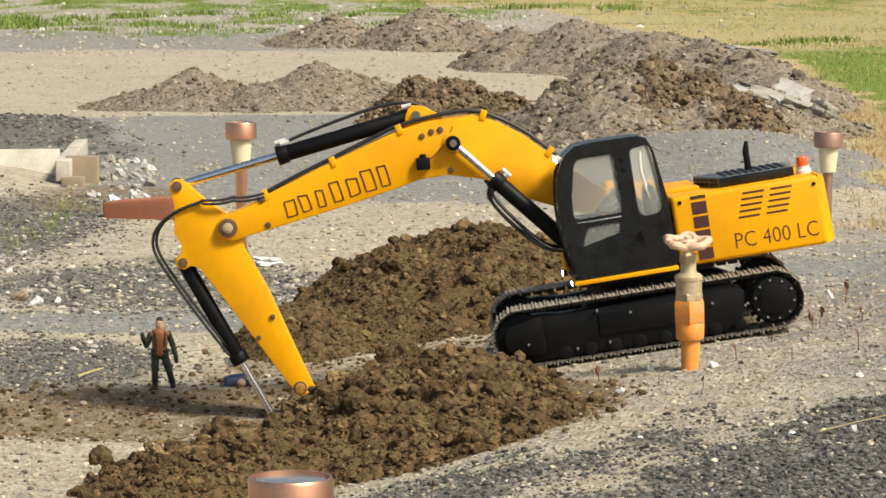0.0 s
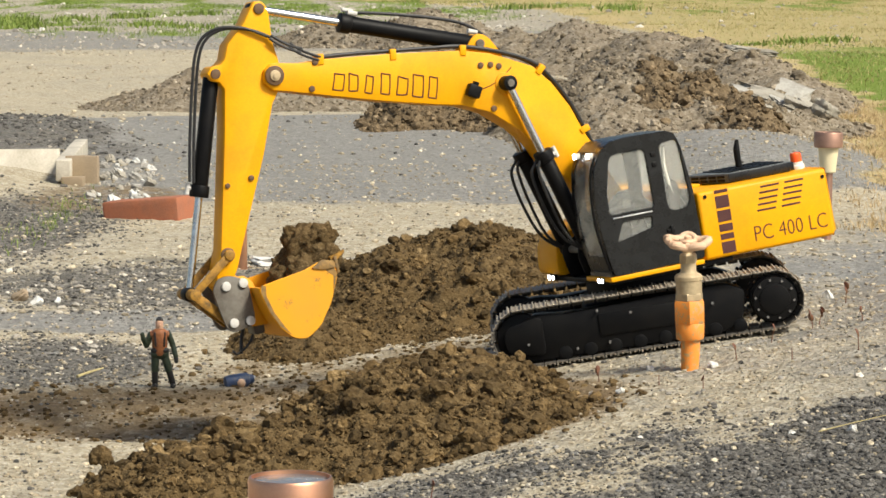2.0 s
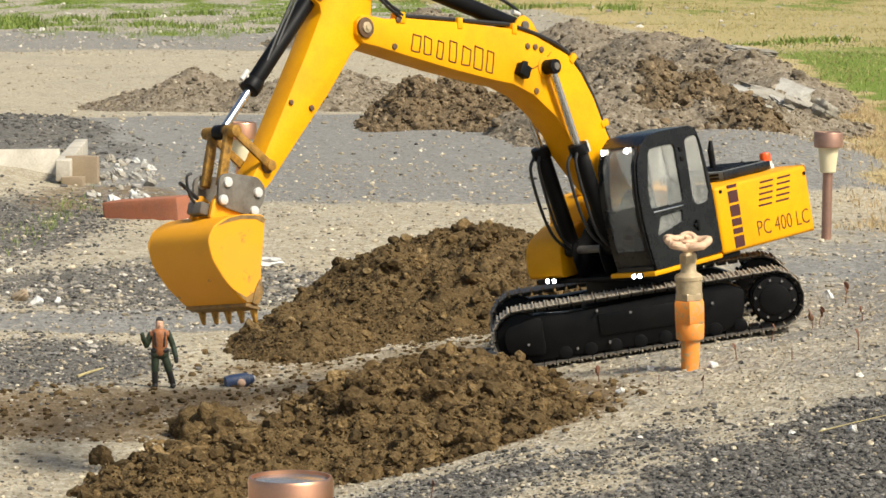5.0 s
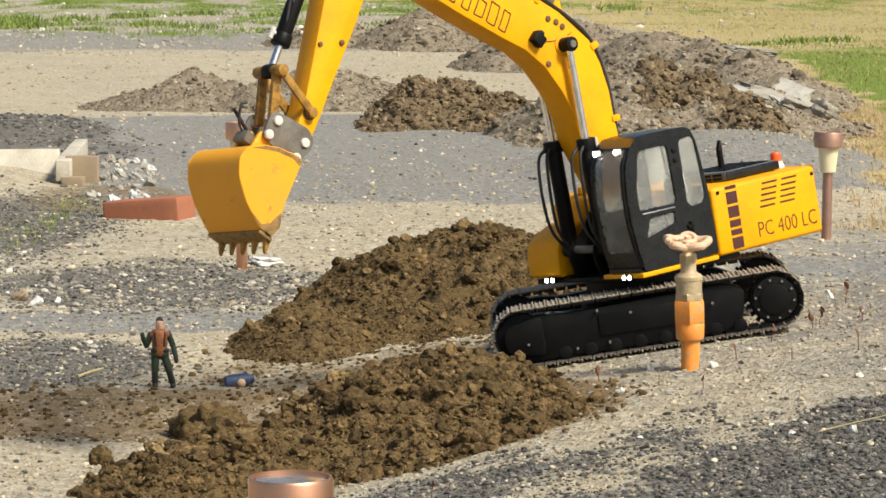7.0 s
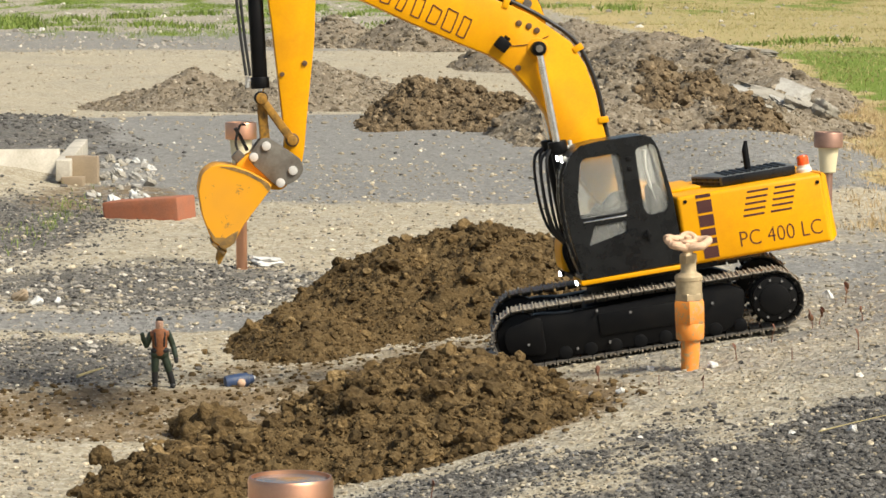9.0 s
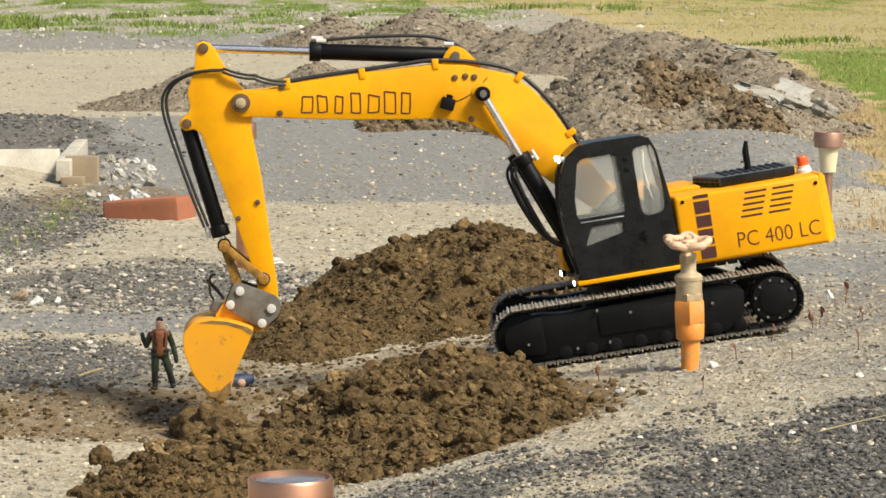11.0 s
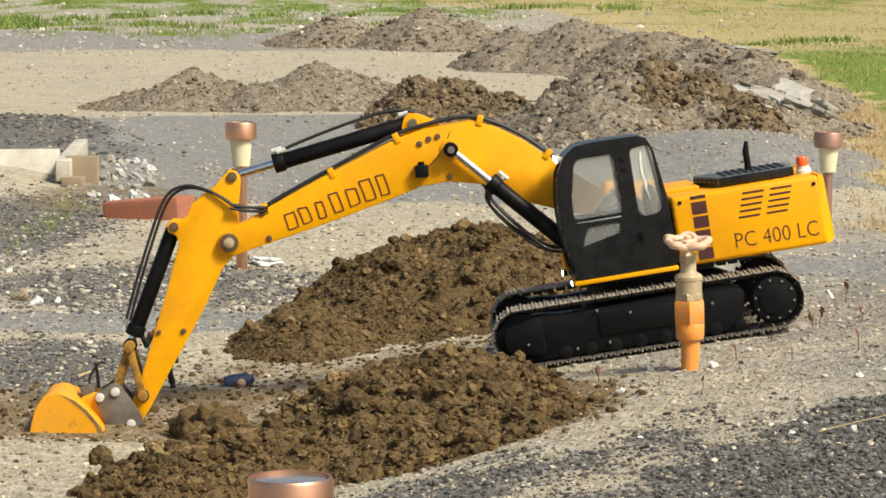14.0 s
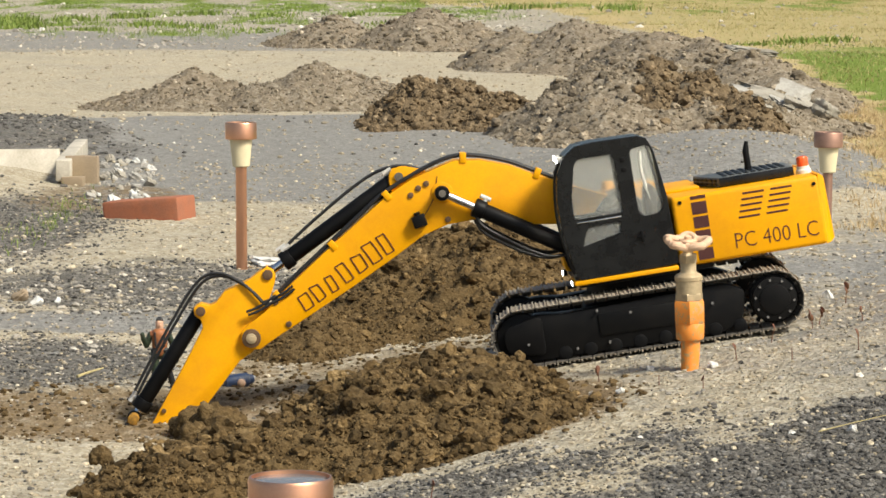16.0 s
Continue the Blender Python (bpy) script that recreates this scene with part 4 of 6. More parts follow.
    bm = bmesh.new()
    lathe(bm, [(0.0095, 0.0), (0.0095, 0.004), (0.0080, 0.006), (0.0080, 0.009)], 20, Matrix.Translation((-0.218, 0.050, 0.178)))
    part("beacon_base", bm, M_WHITE, up)
    bm = bmesh.new()
    lathe(bm, [(0.0072, 0.0), (0.0072, 0.009), (0.006, 0.0115), (0.002, 0.0125)], 20, Matrix.Translation((-0.218, 0.050, 0.187)))
    part("beacon_lens", bm, M_ORANGE_LENS, up, "orange beacon lens")
    # side markings
    for z0, z1 in ((0.1725, 0.1765), (0.154, 0.169), (0.137, 0.151), (0.125, 0.134), (0.115, 0.122), (0.098, 0.112)):
        bm = bmesh.new()
        box(bm, -0.0870, -0.0685, 0.1068, 0.1075, z0, z1, 0.0)
        part("stripe", bm, M_MAROON, up)
    for i in range(5):
        for x in (-0.1235, -0.1580):
            bm = bmesh.new()
            z = 0.1405 + 0.0071 * i
            box(bm, x - 0.0265 - 0.0022 * i, x - 0.0022 * i, 0.1066, 0.1076, z, z + 0.0024, 0.0003, 1)
            part("vent_slot", bm, M_MAROON, up)
    for x, z in ((-0.055, 0.171), (-0.2200, 0.168)):
        bm = bmesh.new()
        cyl(bm, (x, 0.106, z), (x, 0.1082, z), 0.0024, n=10)
        part("latch", bm, M_BLACK, up)
    face = Matrix.Translation((-0.1135, 0.1071, 0.1050)) @ Matrix(((-1, 0, 0, 0), (0, 0, 1, 0), (0, 1, 0, 0), (0, 0, 0, 1)))
    lettering("model_lettering", "PC 400 LC", 0.0275, M_INK, up, face @ Matrix.Diagonal((0.86, 1.0, 1, 1)))
    return up


UPPER = upper_structure()


def pin_cap(parent, x, z, y, r=0.011, out=0.004):
    bm = bmesh.new()
    cyl(bm, (x, y - 0.001, z), (x, y + out, z), r, n=24, bev=0.0008)
    ring = part("pin_boss", bm, M_RUST, parent)
    bm = bmesh.new()
    cyl(bm, (x, y + out - 0.001, z), (x, y + out + 0.0018, z), r * 0.55, n=20, bev=0.0006)
    cyl(bm, (x, y + out + 0.002, z), (x, y + out + 0.0035, z), r * 0.25, n=10)
    part("pin", bm, M_BRASS, parent)


def boom_part():
    top = [(484, 16), (457, 25), (429, 40), (346, 76), (266, 108), (230, 117), (206, 119), (171, 121), (140, 110), (108, 91), (83, 70), (62, 55), (30, 30), (6, 14)]
    bot = [(-12, 0), (2, -13), (30, -12), (82, 4), (110, 14), (137, 32), (166, 42), (206, 49), (241, 46), (276, 35), (345, 16), (415, -1), (457, -11), (478, -17), (492, -12), (497, 2), (492, 12)]
    bm = bmesh.new()
    extrude_poly(bm, P(top + bot), -0.022, 0.022, 0.0016, 2)
    boom = part("boom", bm, M_YELLOW, EXC, "yellow cranked boom with black hoses")
    pin_cap(boom, BOOM_L, 0, 0.0225, 0.0118, 0.003)
    bm = bmesh.new()
    cyl(bm, (BC[0], -0.042, BC[1]), (BC[0], 0.042, BC[1]), 0.0045, n=16)
    part("cylinder_pin", bm, M_STEEL, boom)
    for s in (1, -1):
        bm = bmesh.new()
        cyl(bm, (BC[0], 0.0215 * s, BC[1]), (BC[0], 0.0235 * s, BC[1]), 0.0135, n=24, bev=0.001)
        part("pin_boss", bm, M_YELLOW, boom)
    # lugs for the stick cylinder
    for y in (0.011, -0.011):
        bm = bmesh.new()
        extrude_poly(bm, rounded(P([(205, 113), (212, 124), (235, 137), (250, 137), (256, 126), (258, 106)]), 0.006), y - 0.002, y + 0.002, 0.0006)
        part("cylinder_lug", bm, M_YELLOW, boom)
    bm = bmesh.new()
    cyl(bm, (SB[0], -0.016, SB[1]), (SB[0], 0.016, SB[1]), 0.0055, n=16)
    part("cylinder_pin", bm, M_STEEL, boom)
    for x, z in ((433.8, 0.5), (440, 32), (237, 99), (225, 104), (214, 106), (203.6, 55)):
        bm = bmesh.new()
        cyl(bm, (x * mm, 0.021, z * mm), (x * mm, 0.0238, z * mm), 0.0038, n=14, bev=0.0005)
        part("bolt", bm, M_RUST, boom)
    # black sensor block with its thin wire
    bm = bmesh.new()
    box(bm, 0.229, 0.246, 0.0215, 0.033, 0.058, 0.073, 0.0015)
    cyl(bm, (0.2375, 0.027, 0.072), (0.2375, 0.027, 0.077), 0.004, n=12)
    part("work_lamp_block", bm, M_BLACK, boom, "small black lamp block on the boom side")
    bm = bmesh.new()
    tube(bm, [(0.229, 0.0227, 0.070), (0.218, 0.0227, 0.079), (0.208, 0.0227, 0.091), (0.198, 0.0227, 0.110)], 0.0005, 6, 4)
    part("thin_wire", bm, M_INK, boom)
    # two hoses along the top edge, with yellow clamps
    for y in (0.0165, 0.010):
        bm = bmesh.new()
        tube(bm, [(p[0] * mm, y, (p[1] + 2.5) * mm) for p in [(436, 37), (400, 54), (349, 76), (300, 97), (265, 111), (215, 121.5), (172, 124), (140, 113), (108, 94), (80, 71), (58, 52)]], 0.0026, 8, 5)
        part("boom_hose", bm, M_RUBBER, boom)
    for x, z, a in ((434.7, 38, -23), (349, 74, -22), (264.9, 109, -20), (160, 121, 20), (79.8, 71, 42)):
        bm = bmesh.new()
        box(bm, -0.004, 0.004, 0.006, 0.0235, -0.007, 0.0062, 0.001)
        o = part("hose_clamp", bm, M_YELLOW, boom)
        o.matrix_basis = pose(x * mm, 0, z * mm, 0, -a, 0)
    # seven hand-drawn outlines where a maker's mark stands
    cx, cz, ux, uz = 0.4085, 0.0085, -0.967, 0.255
    for i in range(7):
        x, z = cx + ux * 0.0205 * i, cz + uz * 0.0205 * i
        hgt, wid = 0.0195 + 0.0011 * i + 0.0015 * math.sin(9 * i), 0.0115 + 0.0022 * math.sin(5 * i + 1)
        bm = bmesh.new()
        m_ = Matrix(((ux, 0, 0.255, x), (0, 1, 0, 0.0222), (uz, 0, 0.967, z), (0, 0, 0, 1)))
        lean = 0.0030 * math.sin(3.1 * i + 0.4)
        corners = [(0.0, 0.0), (lean, hgt), (wid + 0.5 * lean, hgt * (0.94 + 0.05 * math.cos(4 * i))), (wid - 0.3 * lean, 0.0011 * math.sin(2 * i))]
        for q0, q1 in zip(corners, corners[1:] + corners[:1]):
            tube(bm, [m_ @ Vector((q0[0], 0.0, q0[1])), m_ @ Vector((0.5 * (q0[0] + q1[0]) + 0.0004, 0.0, 0.5 * (q0[1] + q1[1]) - 0.0004)), m_ @ Vector((q1[0], 0.0, q1[1]))], 0.00085, 6, 3)
        part("mark_bar", bm, M_INK, boom)
    return boom


BOOM = boom_part()


def stick_part():
    out = [(-82, 34), (-78, 27), (-70, 22), (-40, 10), (-18, -4), (-4, -15), (14, -12), (32, -8), (94, -12), (174, -11.5), (230, -12), (262, -9), (266, 0), (260, 9), (232, 13), (217, 13), (155, 26), (79, 42), (30, 54), (24, 62), (25, 72), (18, 79), (9, 76), (4, 66), (-4, 62), (-22, 63), (-53, 49), (-69, 46), (-80, 43)]
    bm = bmesh.new()
    extrude_poly(bm, P(out), -0.016, 0.016, 0.0014, 2)
    stick = part("stick", bm, M_YELLOW, EXC, "tapered yellow digging arm")
    for x, z, r in ((ST[0], ST[1], 0.0065), (BK[0], BK[1], 0.006), (0.1242, -0.0026, 0.0034), (0.1403, 0.0237, 0.003), (LN[0], LN[1], 0.0085)):
        bm = bmesh.new()
        cyl(bm, (x, -0.0185, z), (x, 0.0185, z), r, n=18, bev=0.0006)
        part("pin_boss", bm, M_RUST, stick)
    for lift in (0.0, 5.0):
        bm = bmesh.new()
        tube(bm, [(x * mm, y1 * mm, (z + lift) * mm) for x, y1, z in [(-43, 20.5, 14), (-45, 20, 34), (-44, 18, 52), (-37, 13, 74), (-22, 9, 88), (0, 7, 91), (40, 6, 85), (100, 6, 73), (146, 6, 62)]], 0.0019, 8, 6)
        part("stick_hose", bm, M_RUBBER, stick)
    return stick


STICK = stick_part()


def bucket_part():
    bm = bmesh.new()
    plate = P([(-12, -3), (-10, 9), (2, 17), (24, 14), (50, 9), (56, 2), (54, -12), (52, -26), (40, -28), (2, -28), (-8, -16)])
    for s in (1, -1):
        extrude_poly(bm, rounded(plate, 0.005), 0.0195 * s, 0.0235 * s, 0.0008)
    box(bm, 0.052, 0.066, -0.012, 0.012, -0.040, -0.026, 0.002)
    bk = part("bucket", bm, M_STEEL, EXC, "worn yellow digging bucket on a grey quick coupler")
    for s in (1, -1):
        bm = bmesh.new()
        extrude_poly(bm, rounded(P([(-7, -14), (-7, -26), (4, -36), (44, -40), (56, -44), (55, -24), (48, -13), (38, -17), (18, -23), (6, -15)]), 0.004), 0.013 * s, 0.0185 * s, 0.0008)
        part("bucket_ear", bm, M_BUCKET, bk)
    for x, z in ((0, 0), (COUPLE, 0), (0.001, -0.0215), (0.0465, -0.0205)):
        for s in (1, -1):
            bm = bmesh.new()
            cyl(bm, (x, 0.018 * s, z), (x, 0.0268 * s, z), 0.0056, n=20, bev=0.0008)
            part("coupler_pin", bm, M_BOLT, bk)
    bm = bmesh.new()
    tube(bm, [(0.060, 0.0, -0.030), (0.074, 0.0, -0.022), (0.084, 0.002, -0.004), (0.080, 0.004, 0.002)], 0.0016, 8, 4)
    tube(bm, [(0.056, -0.008, -0.020), (0.072, -0.008, -0.014), (0.086, -0.006, -0.010)], 0.0022, 8, 4)
    part("coupler_wire", bm, M_RUBBER, bk)
    side = P([(7, -32), (4, -60), (1, -90), (-5, -112), (-1, -126), (15, -130), (46, -115), (70, -96), (81, -77), (77, -60), (61, -46), (41, -37), (14, -30)])
    for s in (1, -1):
        bm = bmesh.new()
        extrude_poly(bm, rounded(side, 0.006), 0.0495 * s, 0.0525 * s, 0.0008, 1)
        part("side_plate", bm, M_BUCKET, bk)
        bm = bmesh.new()
        extrude_poly(bm, rounded(P([(1, -98), (-6, -113), (-2, -128), (7, -129), (6, -113)]), 0.003), 0.0522 * s, 0.0545 * s, 0.0006)
        part("side_cutter", bm, M_SCUFF, bk)
        bm = bmesh.new()
        extrude_poly(bm, P([(72, -58), (58, -46), (41, -38), (14, -31.5), (6, -34), (8, -39), (20, -37), (41, -42.5), (60, -51.5)]), 0.0523 * s, 0.0529 * s)
        part("worn_edge", bm, M_SCUFF, bk, "scuffed brown grime along the plate edge")
        bm = bmesh.new()
        extrude_poly(bm, P([(0, -125), (14, -129), (34, -120), (16, -124), (8, -117), (4, -119)]), 0.0523 * s, 0.0529 * s)
        part("worn_edge", bm, M_SCUFF, bk, "scuffed brown grime along the plate edge")
    line = rounded(P([(-4, -131), (15, -131), (46, -115), (70, -96), (81, -77), (77, -60), (61, -46), (41, -37), (14, -30), (2, -31)]), 0.012, 4)[5:-5]
    inner = []
    for i, (x, z) in enumerate(line):
        a, c = line[max(i - 1, 0)], line[min(i + 1, len(line) - 1)]
        d = Vector((c[0] - a[0], c[1] - a[1])).normalized()
        inner.append((x - d.y * 0.0028, z + d.x * 0.0028))
    bm = bmesh.new()
    extrude_poly(bm, line + inner[::-1], -0.0500, 0.0500)
    part("bucket_shell", bm, M_BUCKET, bk, "scratched curved bucket back")
    bm = bmesh.new()
    box(bm, -0.006, 0.014, -0.0518, 0.0518, -0.1335, -0.1295, 0.0008)
    part("cutting_edge", bm, M_SCUFF, bk)
    for i in range(5):
        y = -0.044 + 0.022 * i
        bm = bmesh.new()
        t = bmesh.new()
        bmesh.ops.create_cube(t, size=1)
        for v in t.verts:
            tip = v.co.z < 0
            v.co = Vector((v.co.x * (0.003 if tip else 0.010) + (-0.0095 if tip else -0.001), y + v.co.y * (0.0045 if tip else 0.0085), -0.146 if tip else -0.126))
        bevel(t, 0.0006, 1)
        merge(bm, t)
        part("tooth", bm, M_GRIME, bk)
    return bk


BUCKET = bucket_part()


def ram(name, length, r, rod_len, rod_r, hose=True):
    """A hydraulic barrel and a rod, each along its own +x from its own pivot."""
    bm = bmesh.new()
    cyl(bm, (0.004, 0, 0), (length - 0.012, 0, 0), r, n=24, bev=0.0008)
    cyl(bm, (length - 0.014, 0, 0), (length, 0, 0), r * 1.22, n=24, bev=0.0012)
    cyl(bm, (0, -r * 0.95, 0), (0, r * 0.95, 0), r * 0.85, n=18, bev=0.0006)
    barrel = part(name, bm, M_BLACK, EXC, "black hydraulic barrel")
    bm = bmesh.new()
    cyl(bm, (length - 0.010, 0, r), (length - 0.010, 0, r * 1.75), 0.003, n=10)
    cyl(bm, (length - 0.016, 0, r * 1.6), (length - 0.002, 0, r * 1.6), 0.0028, n=10)
    part("port_fitting", bm, M_BOLT, barrel)
    bm = bmesh.new()
    cyl(bm, (0.002, 0, 0), (rod_len, 0, 0), rod_r, n=20)
    if hose:
        for y, dz in ((r * 0.5, 0.0), (-r * 0.4, 0.006)):
            h = bmesh.new()
            tube(h, [(length - 0.008, y, -r), (length - 0.022, y, -r - 0.008 - dz), (length * 0.5, y, -r - 0.012 - dz), (0.03, y, -r - 0.010 - dz * 0.5), (0.004, y, -r * 0.6)], 0.0020, 8, 6)
            part("hydraulic_hose", h, M_RUBBER, barrel)
    rod = part("piston_rod", bm, M_CHROME, EXC, "shiny chrome rod")
    bm = bmesh.new()
    cyl(bm, (0, -r * 0.85, 0), (0, r * 0.85, 0), rod_r * 1.9, n=18, bev=0.0006)
    part("rod_eye", bm, M_BLACK, rod)
    return barrel, rod


BOOM_RAMS = [ram("boom_cylinder", 0.138, 0.0098, 0.15, 0.0048), ram("boom_cylinder", 0.138, 0.0098, 0.15, 0.0048)]
STICK_RAM = ram("stick_cylinder", 0.180, 0.0100, 0.165, 0.0050, False)
_b = bmesh.new()
tube(_b, [(x * mm, 0.004, z * mm) for x, z in [(168, 13), (150, 16), (110, 20), (60, 23), (24, 22), (0, 15), (-16, 4), (-26, -8)]], 0.0021, 8, 6)
part("loose_hose", _b, M_RUBBER, STICK_RAM[0])
for _x, _z in ((166, 13), (8, 14)):
    _b = bmesh.new()
    cyl(_b, ((_x - 6) * mm, 0.004, _z * mm), ((_x + 6) * mm, 0.004, _z * mm), 0.0032, n=10)
    part("hose_fitting", _b, M_BOLT, STICK_RAM[0])
BUCKET_RAM = ram("bucket_cylinder", 0.146, 0.0095, 0.120, 0.0045, False)


def links():
    a = bmesh.new()
    for s in (1, -1):
        extrude_poly(a, [(LINK_A * c - 0.0045 * 0, z) for c, z in ((-0.07, -0.005), (1.07, -0.0045), (1.07, 0.0045), (-0.07, 0.005))], 0.0195 * s, 0.0235 * s, 0.001)
    cyl(a, (0, -0.0255, 0), (0, 0.0255, 0), 0.0062, n=16, bev=0.0005)
    arm = part("side_link", a, [M_GRIME], EXC, "grimy yellow bucket link")
    b_ = bmesh.new()
    for s in (1, -1):
        extrude_poly(b_, [(-0.004, -0.0055), (LINK_B + 0.004, -0.0055), (LINK_B + 0.004, 0.0055), (-0.004, 0.0055)], 0.010 * s, 0.0165 * s, 0.001)
    cyl(b_, (0, -0.027, 0), (0, 0.027, 0), 0.0068, n=16, bev=0.0005)
    push = part("push_link", b_, [M_GRIME], EXC, "grimy yellow push link")
    return arm, push


SIDE_LINK, PUSH_LINK = links()
BRIDGE = 0.042


def hose_piece(bend):
    bm = bmesh.new()
    for lift in (-0.0022, 0.0022):
        tube(bm, [(0, 0.0225, lift), (BRIDGE * 0.35, 0.0240, bend + lift), (BRIDGE * 0.7, 0.0245, bend + lift), (BRIDGE, 0.0245, lift)], 0.0017, 8, 6)
    return part("joint_hose", bm, M_RUBBER, EXC)


HOSE_A, HOSE_B = hose_piece(0.002), hose_piece(-0.002)


# ---------------------------------------------------------------- the soil carried by the bucket
def lump(name, r, seed, squash=(1, 1, 1)):
    bm = bmesh.new()
    bmesh.ops.create_icosphere(bm, subdivisions=4, radius=1.0)
    off = Vector((seed * 3.7, seed * 1.3, seed * 2.1))
    for v in bm.verts:
        k = 1 + 0.35 * noise.noise(v.co * 1.3 + off) + 0.22 * noise.noise(v.co * 3.1 + off) + 0.14 * noise.noise(v.co * 7.5 + off) + 0.07 * noise.noise(v.co * 16 + off)
        v.co = Vector((v.co.x * squash[0], v.co.y * squash[1], v.co.z * squash[2])) * r * k
    ob = finish(name, bm, M_SOIL, smooth=180)
    return tagged(ob, "loose dark brown clod of scooped soil", "soil clod", group="scooped soil")


LOAD = []
_r = random.Random(11)
for i, (x, y, z, r, leave, rx, ry) in enumerate([
        (30, 0, -84, 32, 4.3, -0.272, 3.755), (16, 22, -78, 26, 3.0, -0.085, 3.80), (14, -24, -80, 27, 3.0, -0.130, 3.82), (2, 12, -106, 25, 2.9, -0.100, 3.73),
        (4, -18, -108, 26, 3.1, -0.065, 3.75), (-14, 0, -98, 26, 2.9, -0.110, 3.86), (-22, 14, -112, 18, 2.8, -0.075, 3.83), (6, 28, -112, 18, 3.3, -0.140, 3.74),
        (40, -12, -94, 26, 4.4, -0.308, 3.80), (-26, -12, -86, 15, 2.8, -0.055, 3.79), (16, 8, -56, 18, 3.9, -0.300, 3.72)]):
    ob = lump("soil_clod", r * mm * 0.98, i + 1, (1, 0.95, 0.9))
    LOAD.append((ob, pose((x - 7) * mm, y * mm, (z - 20) * mm, 0, 20 * i, 0), leave, (rx, ry, float(ground_z(rx, ry)) + r * mm * (0.45 + 0.35 * (i % 2)))))


# ---------------------------------------------------------------- solar stake lamps
def stake_lamp(copper, label):
    top = new("solar_stake_lamp")
    bm = bmesh.new()
    lathe(bm, [(0.0085, -0.06), (0.0095, -0.01), (0.0095, 0.176), (0.0105, 0.177), (0.0105, 0.180)], 24)
    part("pole", bm, copper, top)
    bm = bmesh.new()
    lathe(bm, [(0.0120, 0.176), (0.0150, 0.178), (0.0195, 0.224), (0.0195, 0.226)], 28)
    part("diffuser", bm, M_FROST, top, "cream frosted plastic cone")
    bm = bmesh.new()
    lathe(bm, [(0.020, 0.2245), (0.0262, 0.2245), (0.0272, 0.2258), (0.0272, 0.2515), (0.0262, 0.2535), (0.0250, 0.2535), (0.0246, 0.2500), (0.0240, 0.2498)], 48)
    part("cap", bm, copper, top, "round copper cap")
    bm = bmesh.new()
    lathe(bm, [(0.0244, 0.2496), (0.0244, 0.2512), (0.020, 0.2516)], 40)
    part("solar_panel", bm, M_PANEL, top, "pale glazed solar panel")
    return tagged(top, label, "garden lamp", group="solar stake lamps")


lamp1 = stake_lamp(M_COPPER, "copper solar stake lamp standing in pale sand")
lamp1.matrix_world = pose(-0.349, 5.404, 0.130)
lamp2 = copy_thing(lamp1, pose(-0.0966, 1.962, 0.0985))
tagged(lamp2, "copper solar stake lamp with a glazed top")
lamp3 = stake_lamp(M_COPPER_OLD, "tarnished copper solar stake lamp by dry grass")
lamp3.matrix_world = pose(0.728, 5.928, 0.082, 0, 0.6, 0)


